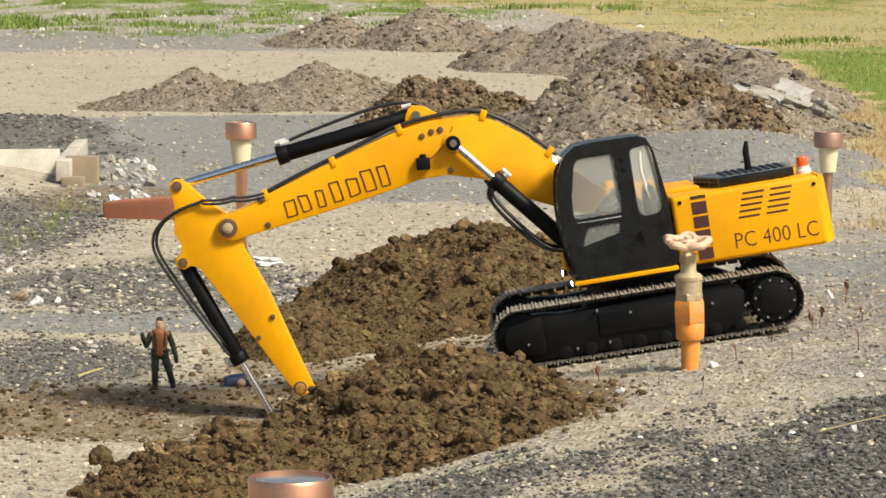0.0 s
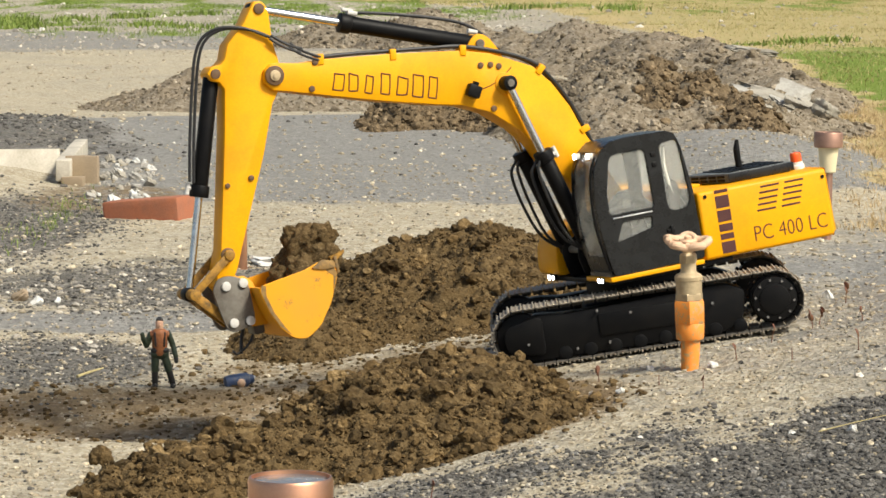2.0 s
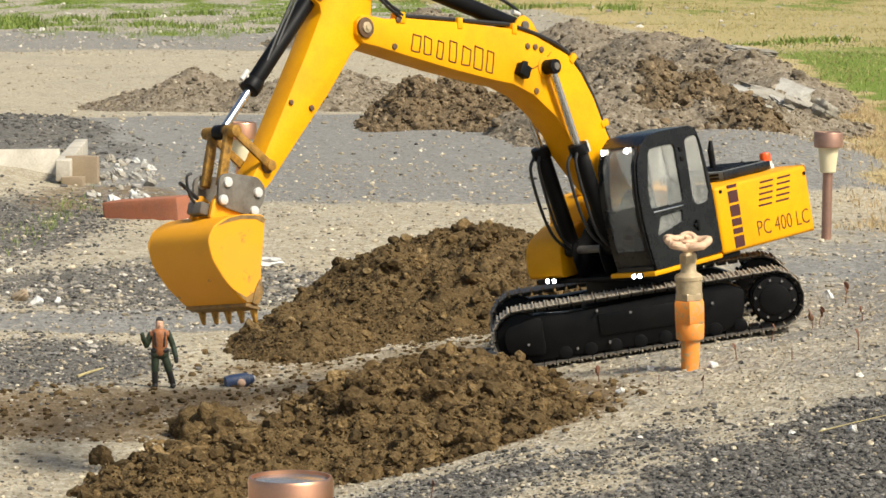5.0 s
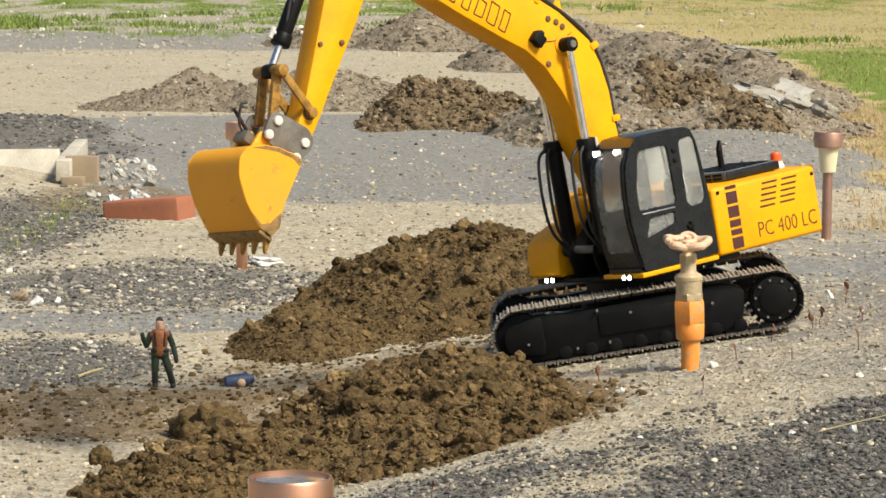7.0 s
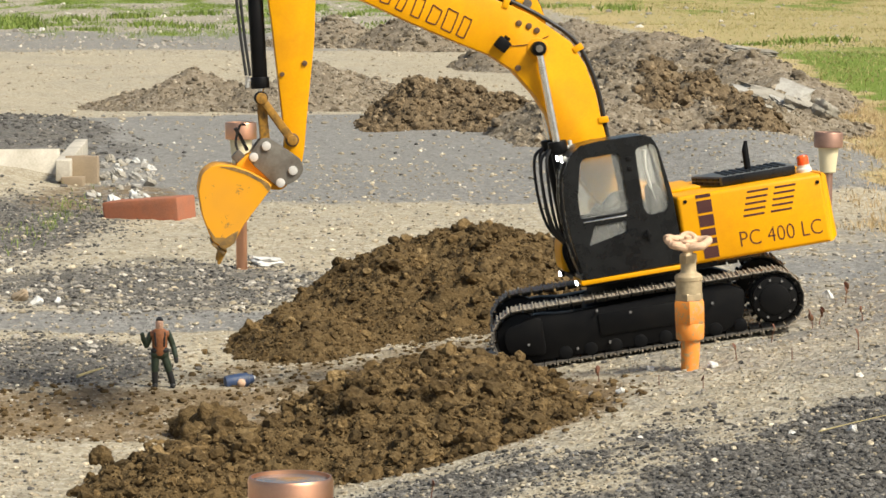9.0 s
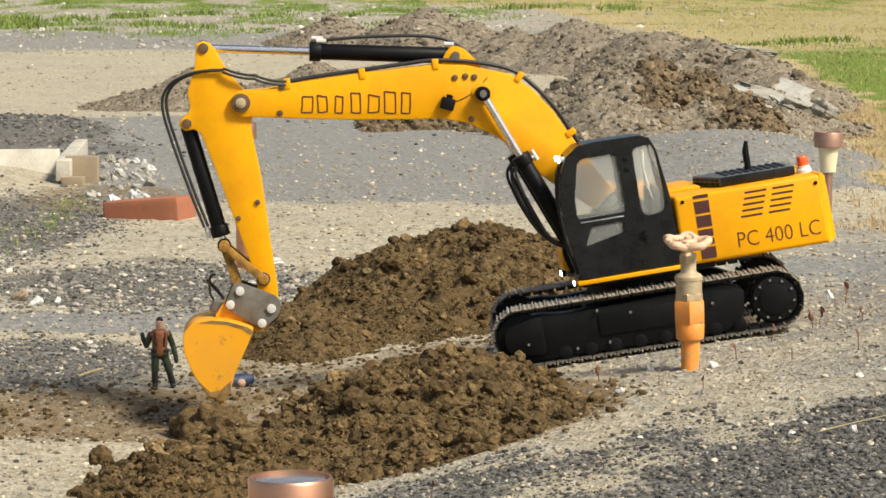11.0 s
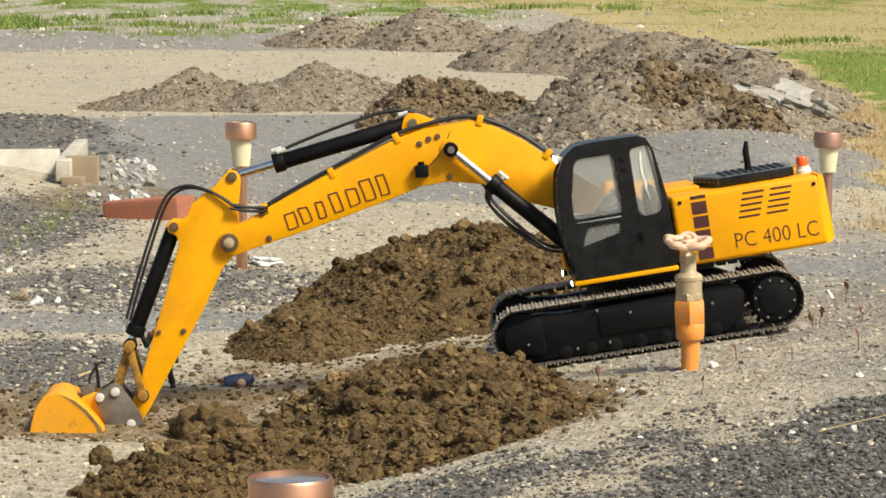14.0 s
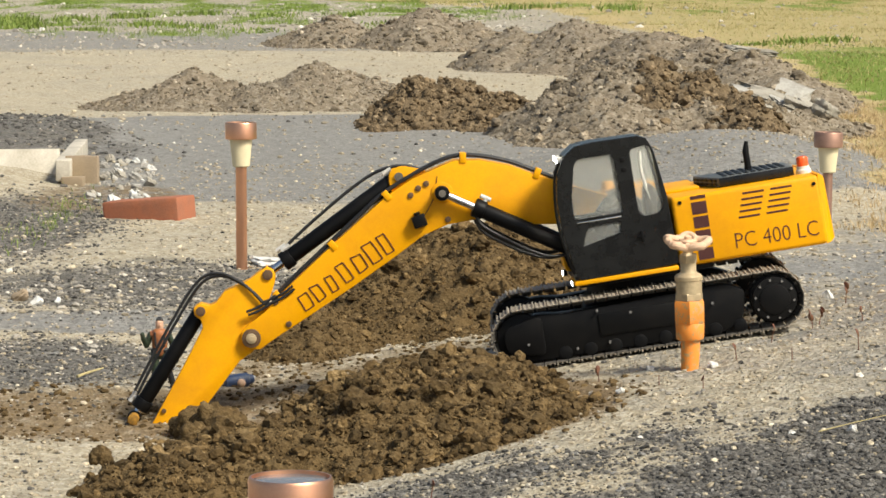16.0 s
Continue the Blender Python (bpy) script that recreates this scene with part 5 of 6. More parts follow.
# ---------------------------------------------------------------- gate valve on a standpipe
def gate_valve():
    top = new("gate_valve")
    k = 0.672 * mm
    bm = bmesh.new()
    cyl(bm, (-0.0035, 0, -0.04), (0.0008, 0, 62 * k), 13.5 * k, 17 * k, n=24)
    part("standpipe", bm, M_VALVEPAINT, top, "orange painted threaded pipe")
    bm = bmesh.new()
    lathe(bm, [(22 * k, 55 * k), (24 * k, 58 * k), (25 * k, 82 * k), (24 * k, 84 * k)], 28)
    part("coupling", bm, M_VALVEPAINT, top)
    bm = bmesh.new()
    lathe(bm, [(26 * k, 83 * k), (29 * k, 87 * k), (29 * k, 118 * k), (27 * k, 123 * k)], 6, Matrix.Rotation(0.25, 4, "Z"))
    bevel(bm, 0.0012, 2)
    part("body_hex", bm, M_VALVEPAINT, top, "chipped orange hexagon body")
    bm = bmesh.new()
    lathe(bm, [(23 * k, 122 * k), (25 * k, 124 * k), (25 * k, 134 * k), (23 * k, 136 * k)], 6, Matrix.Rotation(0.1, 4, "Z"))
    part("bonnet_hex", bm, M_BRASS, top)
    bm = bmesh.new()
    lathe(bm, [(22.5 * k, 135 * k), (22.5 * k, 157 * k), (24 * k, 158 * k), (24 * k, 164 * k), (21 * k, 168 * k), (15 * k, 171 * k), (13.5 * k, 174 * k), (13.5 * k, 188 * k)], 28)
    part("bonnet", bm, M_BRASS, top)
    bm = bmesh.new()
    lathe(bm, [(14 * k, 187 * k), (15.5 * k, 189 * k), (15.5 * k, 201 * k), (13 * k, 204 * k), (9 * k, 205 * k), (9 * k, 214 * k)], 6)
    part("packing_nut", bm, M_BRASS, top)
    # lobed handwheel
    bm = bmesh.new()
    n = 60
    ring = [((32.0 + 5.5 * math.cos(5 * a)) * k * math.cos(a), (32.0 + 5.5 * math.cos(5 * a)) * k * math.sin(a), 223 * k + 2.5 * k * math.cos(5 * a)) for a in (2 * math.pi * i / n for i in range(n + 1))]
    tube(bm, ring, 6.8 * k, 10, 0)
    for i in range(5):
        a = 2 * math.pi * (i + 0.5) / 5
        tube(bm, [(5 * k * math.cos(a), 5 * k * math.sin(a), 221 * k), (20 * k * math.cos(a), 20 * k * math.sin(a), 221 * k), (33 * k * math.cos(a), 33 * k * math.sin(a), 224 * k)], 4.6 * k, 8, 3)
    lathe(bm, [(10 * k, 211 * k), (11 * k, 214 * k), (11 * k, 226 * k), (7 * k, 229 * k), (6 * k, 234 * k), (3 * k, 235 * k)], 16)
    bm.transform(Matrix.Translation((0, 0, 224 * k)) @ Matrix.Rotation(radians(11), 4, "X") @ Matrix.Translation((0, 0, -224 * k)))
    part("handwheel", bm, M_WHEELPAINT, top, "faded peach lobed handwheel")
    top.matrix_world = pose(0.2875, 3.600, float(ground_z(0.2875, 3.600)) - 0.002, 0, -2.0, 12)
    return tagged(top, "brass gate valve with peach handwheel on an orange pipe", "valve")


gate_valve()


# ---------------------------------------------------------------- toy man, blue toy
def limb(bm, a, c, r0, r1, mat):
    t = bmesh.new()
    a, c = Vector(a), Vector(c)
    bmesh.ops.create_uvsphere(t, u_segments=12, v_segments=8, radius=1.0)
    L = (c - a).length
    for v in t.verts:
        s = v.co.z
        r = r0 + (r1 - r0) * (s + 1) / 2
        v.co = Vector((v.co.x * r, v.co.y * r, (L / 2 + (r0 + r1) / 2) * math.copysign(abs(s) ** 0.6, s)))
        f = (1 - abs(s) ** 5)
        w = math.sqrt(max(v.co.x ** 2 + v.co.y ** 2, 1e-12))
        k = r * math.sqrt(f) / w if w > 1e-6 else 1
        v.co.x, v.co.y = v.co.x * k, v.co.y * k
    merge(bm, t, Matrix.Translation((a + c) / 2) @ (c - a).to_track_quat("Z", "Y").to_matrix().to_4x4(), mat)


def toy_man():
    bm = bmesh.new()
    for s, fx, kx in ((-1, -0.0065, -0.0065), (1, 0.0165, 0.0115)):
        limb(bm, (fx, 0, 0.006), (kx, -0.001, 0.024), 0.0040, 0.0046, 3)
        limb(bm, (fx, -0.005, 0.003), (fx, 0.003, 0.003), 0.0036, 0.0032, 3)
        limb(bm, (kx, -0.001, 0.024), (0.0055 * s, 0, 0.044), 0.0046, 0.0062, 2)
        limb(bm, (0.0115 * s, 0, 0.070), (0.0170 * s, 0.001, 0.056), 0.0043, 0.0038, 2)
    limb(bm, (0.0170, 0.001, 0.056), (0.0205, -0.003, 0.042), 0.0038, 0.0032, 2)
    limb(bm, (-0.0170, 0.001, 0.056), (-0.0215, -0.006, 0.066), 0.0038, 0.0032, 2)
    limb(bm, (0.0205, -0.003, 0.040), (0.0212, -0.004, 0.035), 0.0030, 0.0026, 3)
    limb(bm, (-0.0215, -0.006, 0.066), (-0.0225, -0.007, 0.071), 0.0030, 0.0030, 2)
    limb(bm, (-0.004, 0, 0.045), (0.004, 0, 0.045), 0.0078, 0.0078, 2)
    limb(bm, (0, 0, 0.050), (0, 0, 0.068), 0.0088, 0.0115, 1)
    limb(bm, (-0.009, 0, 0.070), (0.009, 0, 0.070), 0.0052, 0.0052, 1)
    limb(bm, (0, 0, 0.073), (0, 0, 0.078), 0.0036, 0.0036, 0)
    limb(bm, (0, -0.0004, 0.0800), (0, 0, 0.0840), 0.0047, 0.0054, 0)
    limb(bm, (0, 0.0034, 0.0862), (0, 0.0018, 0.0884), 0.0036, 0.0042, 3)
    for sx in (-1, 1):
        limb(bm, (0.0055 * sx, -0.0098, 0.056), (0.0062 * sx, -0.0075, 0.073), 0.0013, 0.0013, 3)
    limb(bm, (-0.0072, -0.0045, 0.0495), (0.0072, -0.0045, 0.0495), 0.0042, 0.0042, 3)
    limb(bm, (-0.0026, -0.0018, 0.0892), (0.0026, -0.0018, 0.0892), 0.0021, 0.0021, 3)
    limb(bm, (0.0004, -0.0062, 0.0815), (0.0004, -0.0066, 0.0828), 0.0009, 0.0009, 0)
    ob = finish("toy_figure", bm, [M_SKIN, M_VEST, M_OLIVE, M_BOOT], smooth=60)
    ob.matrix_world = pose(-0.368, 4.037, float(ground_z(-0.368, 4.037)) - 0.0005, 0, 0, 8)
    return tagged(ob, "small plastic toy man in a rust-brown vest", "toy figure")


toy_man()


def blue_toy():
    bm = bmesh.new()
    lathe(bm, [(0.005, -0.019), (0.0085, -0.018), (0.0095, -0.012), (0.0095, 0.010), (0.0085, 0.013), (0.0065, 0.014), (0.006, 0.019), (0.0045, 0.0205)], 20, Matrix.Rotation(math.pi / 2, 4, "Y"))
    top = finish("blue_toy", bm, M_BLUE)
    top.matrix_world = pose(-0.267, 4.055, float(ground_z(-0.267, 4.055)) + 0.0075, 0, -6, 20)
    bm = bmesh.new()
    bmesh.ops.create_uvsphere(bm, u_segments=14, v_segments=10, radius=0.0058)
    o = part("round_knob", bm, M_WHEELPAINT, top, "pale round knob")
    o.matrix_basis = pose(0.001, -0.0085, -0.002)
    bm = bmesh.new()
    bmesh.ops.create_uvsphere(bm, u_segments=10, v_segments=8, radius=0.0028)
    o = part("pale_tip", bm, M_STONE_W, top)
    o.matrix_basis = pose(0.0205, 0, 0.001)
    return tagged(top, "dusty blue plastic toy lying on brown soil", "toy")


blue_toy()


# ---------------------------------------------------------------- brick, boards, slabs
def plain_block(name, dims, m_, material, label, category, seed=0, wear=0.0012, cuts=5):
    bm = bmesh.new()
    bmesh.ops.create_cube(bm, size=1.0)
    for v in bm.verts:
        v.co = Vector((v.co.x * dims[0], v.co.y * dims[1], v.co.z * dims[2]))
    bevel(bm, min(dims) * 0.06, 2)
    bmesh.ops.subdivide_edges(bm, edges=[e for e in bm.edges if e.calc_length() > max(dims) * 0.25], cuts=cuts, use_grid_fill=True)
    off = Vector((seed * 1.7, seed * 3.1, seed))
    for v in bm.verts:
        v.co += wear * Vector((noise.noise(v.co * 40 + off), noise.noise(v.co * 40 + off + Vector((9, 0, 0))), noise.noise(v.co * 40 + off + Vector((0, 9, 0)))))
    ob = finish(name, bm, material, smooth=25)
    ob.matrix_world = m_
    return tagged(ob, label, category)


plain_block("brick", (0.170, 0.09, 0.066), pose(-0.604, 6.43, 0.136, 0, -5.0, -20), M_BRICK, "plain red clay brick half sunk in sandy ground", "brick", 2)
plain_block("board", (0.62, 0.03, 0.078), pose(-1.222, 7.42, 0.166, -34, 0, 1), M_WOOD, "long weathered pale board leaning on the bank", "wooden board", 3, 0.002)
plain_block("board", (0.034, 0.90, 0.048), pose(-0.905, 7.64, 0.168, -0.4, 0, 3.9), M_WOOD, "weathered pale edging board laid end-on", "wooden board", 5, 0.002)
plain_block("board", (0.074, 0.03, 0.13), pose(-0.842, 7.30, 0.134, 0, 0, -4), M_WOOD_SHADED, "brown upright board stub in the bank", "wooden board", 7, 0.002)
plain_block("board", (0.05, 0.03, 0.07), pose(-0.852, 7.20, 0.122, 0, 0, -4), M_WOOD_SHADED, "short brown board stub half buried", "wooden board", 8, 0.002)


def rough_stone(name, dims, m_, material, label, category, seed, group="", soft=0.45):
    bm = bmesh.new()
    bmesh.ops.create_cube(bm, size=2.0)
    bmesh.ops.subdivide_edges(bm, edges=bm.edges[:], cuts=7, use_grid_fill=True)
    off = Vector((seed * 2.3, seed * 0.7, seed * 1.9))
    for v in bm.verts:
        p = v.co.copy()
        q_ = p.normalized() * max(abs(p.x), abs(p.y), abs(p.z))
        p = p.lerp(q_, soft)
        p *= 1 + 0.30 * noise.noise(p * 1.1 + off) + 0.16 * noise.noise(p * 2.6 + off) + 0.10 * noise.noise(p * 6 + off)
        lay = 0.18 * noise.noise(Vector((off.x, off.y, p.z * 3.0)))
        v.co = Vector((p.x * (1 + lay) * dims[0] / 2, p.y * (1 + lay) * dims[1] / 2, p.z * dims[2] / 2))
    ob = finish(name, bm, material, smooth=22)
    ob.matrix_world = m_
    return tagged(ob, label, category, group)


SLABS = [(0.97, 9.80, 0.13, 0.022, 10, 16, 10), (1.02, 9.72, 0.14, 0.026, 12, 18, -8), (0.99, 9.92, 0.10, 0.030, 8, 12, 30), (1.05, 9.60, 0.10, 0.035, 14, 20, 20), (1.08, 9.55, 0.09, 0.040, 10, 22, 0),
         (1.13, 9.62, 0.09, 0.050, 24, 14, 35), (1.10, 9.90, 0.11, 0.055, 30, 18, -20), (1.16, 9.50, 0.07, 0.055, 22, 20, 50), (1.03, 9.42, 0.075, 0.012, 4, 16, -10), (1.18, 10.0, 0.10, 0.030, 10, 20, 15),
         (1.23, 10.4, 0.09, 0.025, 10, 20, 40), (0.93, 9.62, 0.05, 0.030, 14, 10, 70), (1.08, 8.45, 0.05, 0.030, 8, 10, 25), (0.90, 9.40, 0.06, 0.035, 10, 30, 60), (0.94, 9.15, 0.05, 0.030, 12, 12, 0)]
for i, (x, y, w, h, rx, ry, rz) in enumerate(SLABS):
    xa, ya = np.array([x]), np.array([y])
    z = float(ground_z(x, y)) + max(float(heap_h(xa, ya, BIG, 0.042, 23)[0]), float(heap_h(xa, ya, BANK, 0.040, 37)[0]), 0.0)
    rough_stone("rock_slab", (w, w * 0.8, h), pose(x, y, z + h * 0.25, rx, ry, rz), M_SLAB if i % 3 else M_RUBBLE, "flat layered grey rock slab on the earth mound" if i % 3 else "pale chunky broken rock on the earth mound", "rock", i + 1, "rocks on the mound", 0.12)
rough_stone("rock_slab", (0.19, 0.12, 0.026), pose(1.20, 12.15, float(ground_z(1.20, 12.15)) + max(float(heap_h(np.array([1.20]), np.array([12.15]), BANK, 0.040, 37)[0]), 0.0) + 0.006, 4, 8, 10), M_SLAB, "lone dark flat rock on the far bank", "rock", 31)
rough_stone("pale_stone", (0.050, 0.06, 0.016), pose(-0.308, 5.47, 0.134, 0, 4, 15), M_STONE_W, "flat white stone on pale sand", "stone", 41)
_r = random.Random(4)
for i in range(60):
    u, w = _r.random(), _r.random()
    x, y = -0.765 + 0.13 * u - 0.10 * w, 6.62 + 1.45 * w
    s = 0.007 + 0.016 * _r.random() ** 2
    rough_stone("rubble_stone", (s * 1.4, s * 1.2, s), pose(x, y, float(ground_z(x, y)) + s * 0.15, _r.uniform(0, 60), _r.uniform(0, 60), _r.uniform(0, 180)), (M_RUBBLE, M_STONE_W, M_RUBBLE, M_SLAB)[i % 4], "angular pale rubble stone beside the boards", "stone", 50 + i, "rubble by the boards")
for i, (x, y, s) in enumerate([(0.242, 3.622, 0.006), (0.312, 3.585, 0.0075), (0.345, 3.06, 0.006), (0.40, 3.03, 0.006), (0.20, 3.86 - 0.36, 0.006), (-0.64, 4.90, 0.013), (-0.61, 4.93, 0.008), (0.53, 4.9, 0.014), (0.50, 4.05, 0.010)]):
    rough_stone("pale_stone", (s * 1.5, s * 1.2, s), pose(x, y, float(ground_z(x, y)) + s * 0.25, 10 * i, 7 * i, 40 * i), M_STONE_W, "small pale stone lying on gritty sand", "stone", 90 + i, "pale stones")
for i, (x, y, s) in enumerate([(-0.395, 3.57, 0.0125), (-0.352, 3.55, 0.006), (-0.330, 3.53, 0.0045), (-0.272, 3.655, 0.017), (-0.305, 3.55, 0.016), (-0.338, 3.47, 0.013), (-0.240, 3.70, 0.012), (-0.318, 3.51, 0.009)]):
    o = lump("soil_clod", s, 60 + i)
    o.matrix_world = pose(x, y, float(ground_z(x, y)) + s * 0.7)
    tagged(o, "lone brown soil clod on pale sand")


# ---------------------------------------------------------------- pebbles over the ground
def strew(name, count, y0, y1, lo, hi, material, weight, label, seed, bases=ROCK1, p=2.3, flat=0.65, spread=0.165):
    rs = np.random.RandomState(seed)
    k = count * 6
    y = np.sqrt(rs.uniform(y0 * y0, y1 * y1, k))
    x = rs.uniform(-spread, spread, k) * y
    z5 = zones(x, y)
    keep = np.where(rs.rand(k) < weight(x, y, *z5))[0][:count]
    x, y = x[keep], y[keep]
    r = sizes(rs, len(x), lo, hi, p)
    pos = np.stack([x, y, ground_z(x, y) + r * 0.2], -1)
    o = scatter(name, pos, r, bases, material, flat, seed)
    return tagged(o, label, "gravel", kind="stuff")


clear = lambda so, tu: (1 - np.clip(so, 0, 1) * 0.75) * (1 - np.clip(tu, 0, 1))
strew("dark_gravel", 17000, 2.6, 4.0, 0.0009, 0.0046, M_PEB_DARK, lambda x, y, d, g, s, t, w: np.clip(d, 0.015, 1) * clear(s, t), "small dark grey gravel", 1)
strew("dark_gravel", 9000, 4.0, 7.0, 0.0013, 0.0052, M_PEB_DARK, lambda x, y, d, g, s, t, w: np.clip(d, 0.02, 1) * clear(s, t), "dark grey gravel", 2)
strew("dark_gravel", 1800, 7.0, 10.6, 0.003, 0.010, M_PEB_DARK, lambda x, y, d, g, s, t, w: np.clip(d, 0.01, 1) * clear(s, t), "dark grey gravel", 3)
strew("tan_gravel", 9000, 2.6, 4.6, 0.0010, 0.0045, M_PEB_TAN, lambda x, y, d, g, s, t, w: 0.6 * clear(s, t) * (1 - 0.6 * d), "fine tan gravel", 4)
strew("tan_gravel", 6000, 4.6, 8.0, 0.0016, 0.007, M_PEB_TAN, lambda x, y, d, g, s, t, w: 0.6 * clear(s, t), "fine tan gravel", 5)
strew("tan_gravel", 3500, 8.0, 19, 0.003, 0.010, M_PEB_TAN, lambda x, y, d, g, s, t, w: 0.6 * clear(s, t), "tan gravel", 6)
strew("pale_gravel", 2400, 2.6, 4.8, 0.0010, 0.0050, M_PEB_LIGHT, lambda x, y, d, g, s, t, w: 0.5 * clear(s, t), "small pale pebbles", 7, p=2.6)
strew("pale_gravel", 1100, 4.4, 5.7, 0.0020, 0.0085, M_PEB_LIGHT, lambda x, y, d, g, s, t, w: np.clip(d, 0.12, 1) * clear(s, t), "pale pebbles in dark gravel", 8, p=2.4)
strew("pale_gravel", 1100, 5.7, 10, 0.0020, 0.0065, M_PEB_LIGHT, lambda x, y, d, g, s, t, w: 0.5 * clear(s, t), "pale pebbles", 9, p=2.6)
strew("pale_gravel", 2200, 17, 30, 0.006, 0.028, M_PEB_LIGHT, lambda x, y, d, g, s, t, w: np.where(x < 0.8, 0.6, 0.12), "pale stones in the far field", 12, p=2.6)
strew("soil_crumbs", 2600, 3.2, 4.7, 0.0015, 0.0065, M_CLOD, lambda x, y, d, g, s, t, w: np.clip(s, 0, 1) * (1 - np.clip(t, 0, 1)), "brown soil crumbs", 10, p=2.2)


# ---------------------------------------------------------------- grass and weeds
def grass_material(name, a, c):
    m, nt, b = node_mat(name)
    geo = nt.nodes.new("ShaderNodeNewGeometry")
    col = ramp(nt, geo.outputs["Random Per Island"], [(0.0, a), (1.0, c)])
    nt.links.new(col, b.inputs["Base Color"])
    b.inputs["Roughness"].default_value = 0.6
    b.inputs["Specular IOR Level"].default_value = 0.2
    return m


M_GRASS = grass_material("green_grass_blades", (0.095, 0.155, 0.02), (0.25, 0.305, 0.08))
M_GRASS_DRY = grass_material("dry_grass_blades", (0.26, 0.235, 0.08), (0.52, 0.44, 0.21))
M_GRASS_TAN = grass_material("tan_straw_blades", (0.34, 0.24, 0.11), (0.62, 0.47, 0.27))


def blades(name, x, y, h, width, material, label, seed):
    """Bent blades of three faces each, as one mesh."""
    rs = np.random.RandomState(seed)
    n = len(x)
    z = ground_z(x, y)
    a = rs.uniform(0, 2 * np.pi, n)
    lean = h * rs.uniform(0.1, 0.7, n)
    dx, dy = np.cos(a), np.sin(a)
    b_ = rs.uniform(0, 2 * np.pi, n)
    wx, wy = np.cos(b_) * width, np.sin(b_) * width
    rowsv = []
    for s, k in ((0.0, 1.0), (0.5, 0.8), (1.0, 0.0)):
        cx, cy, cz = x + dx * lean * s * s, y + dy * lean * s * s, z - 0.005 + h * s * (1 - 0.2 * s)
        if k:
            rowsv += [np.stack([cx - wx * k, cy - wy * k, cz], -1), np.stack([cx + wx * k, cy + wy * k, cz], -1)]
        else:
            rowsv += [np.stack([cx, cy, cz], -1)]
    V = np.stack(rowsv, 1).reshape(-1, 3)
    i = np.arange(n)[:, None] * 5
    F = np.concatenate([i + np.array([0, 1, 3]), i + np.array([0, 3, 2]), i + np.array([2, 3, 4])])
    me = bpy.data.meshes.new(name)
    me.vertices.add(len(V))
    me.vertices.foreach_set("co", V.ravel())
    me.loops.add(F.size)
    me.loops.foreach_set("vertex_index", F.ravel())
    me.polygons.add(len(F))
    me.polygons.foreach_set("loop_start", np.arange(len(F)) * 3)
    me.polygons.foreach_set("loop_total", np.full(len(F), 3))
    me.update(calc_edges=True)
    me.materials.append(material)
    return tagged(new(name, me), label, "grass", kind="stuff")


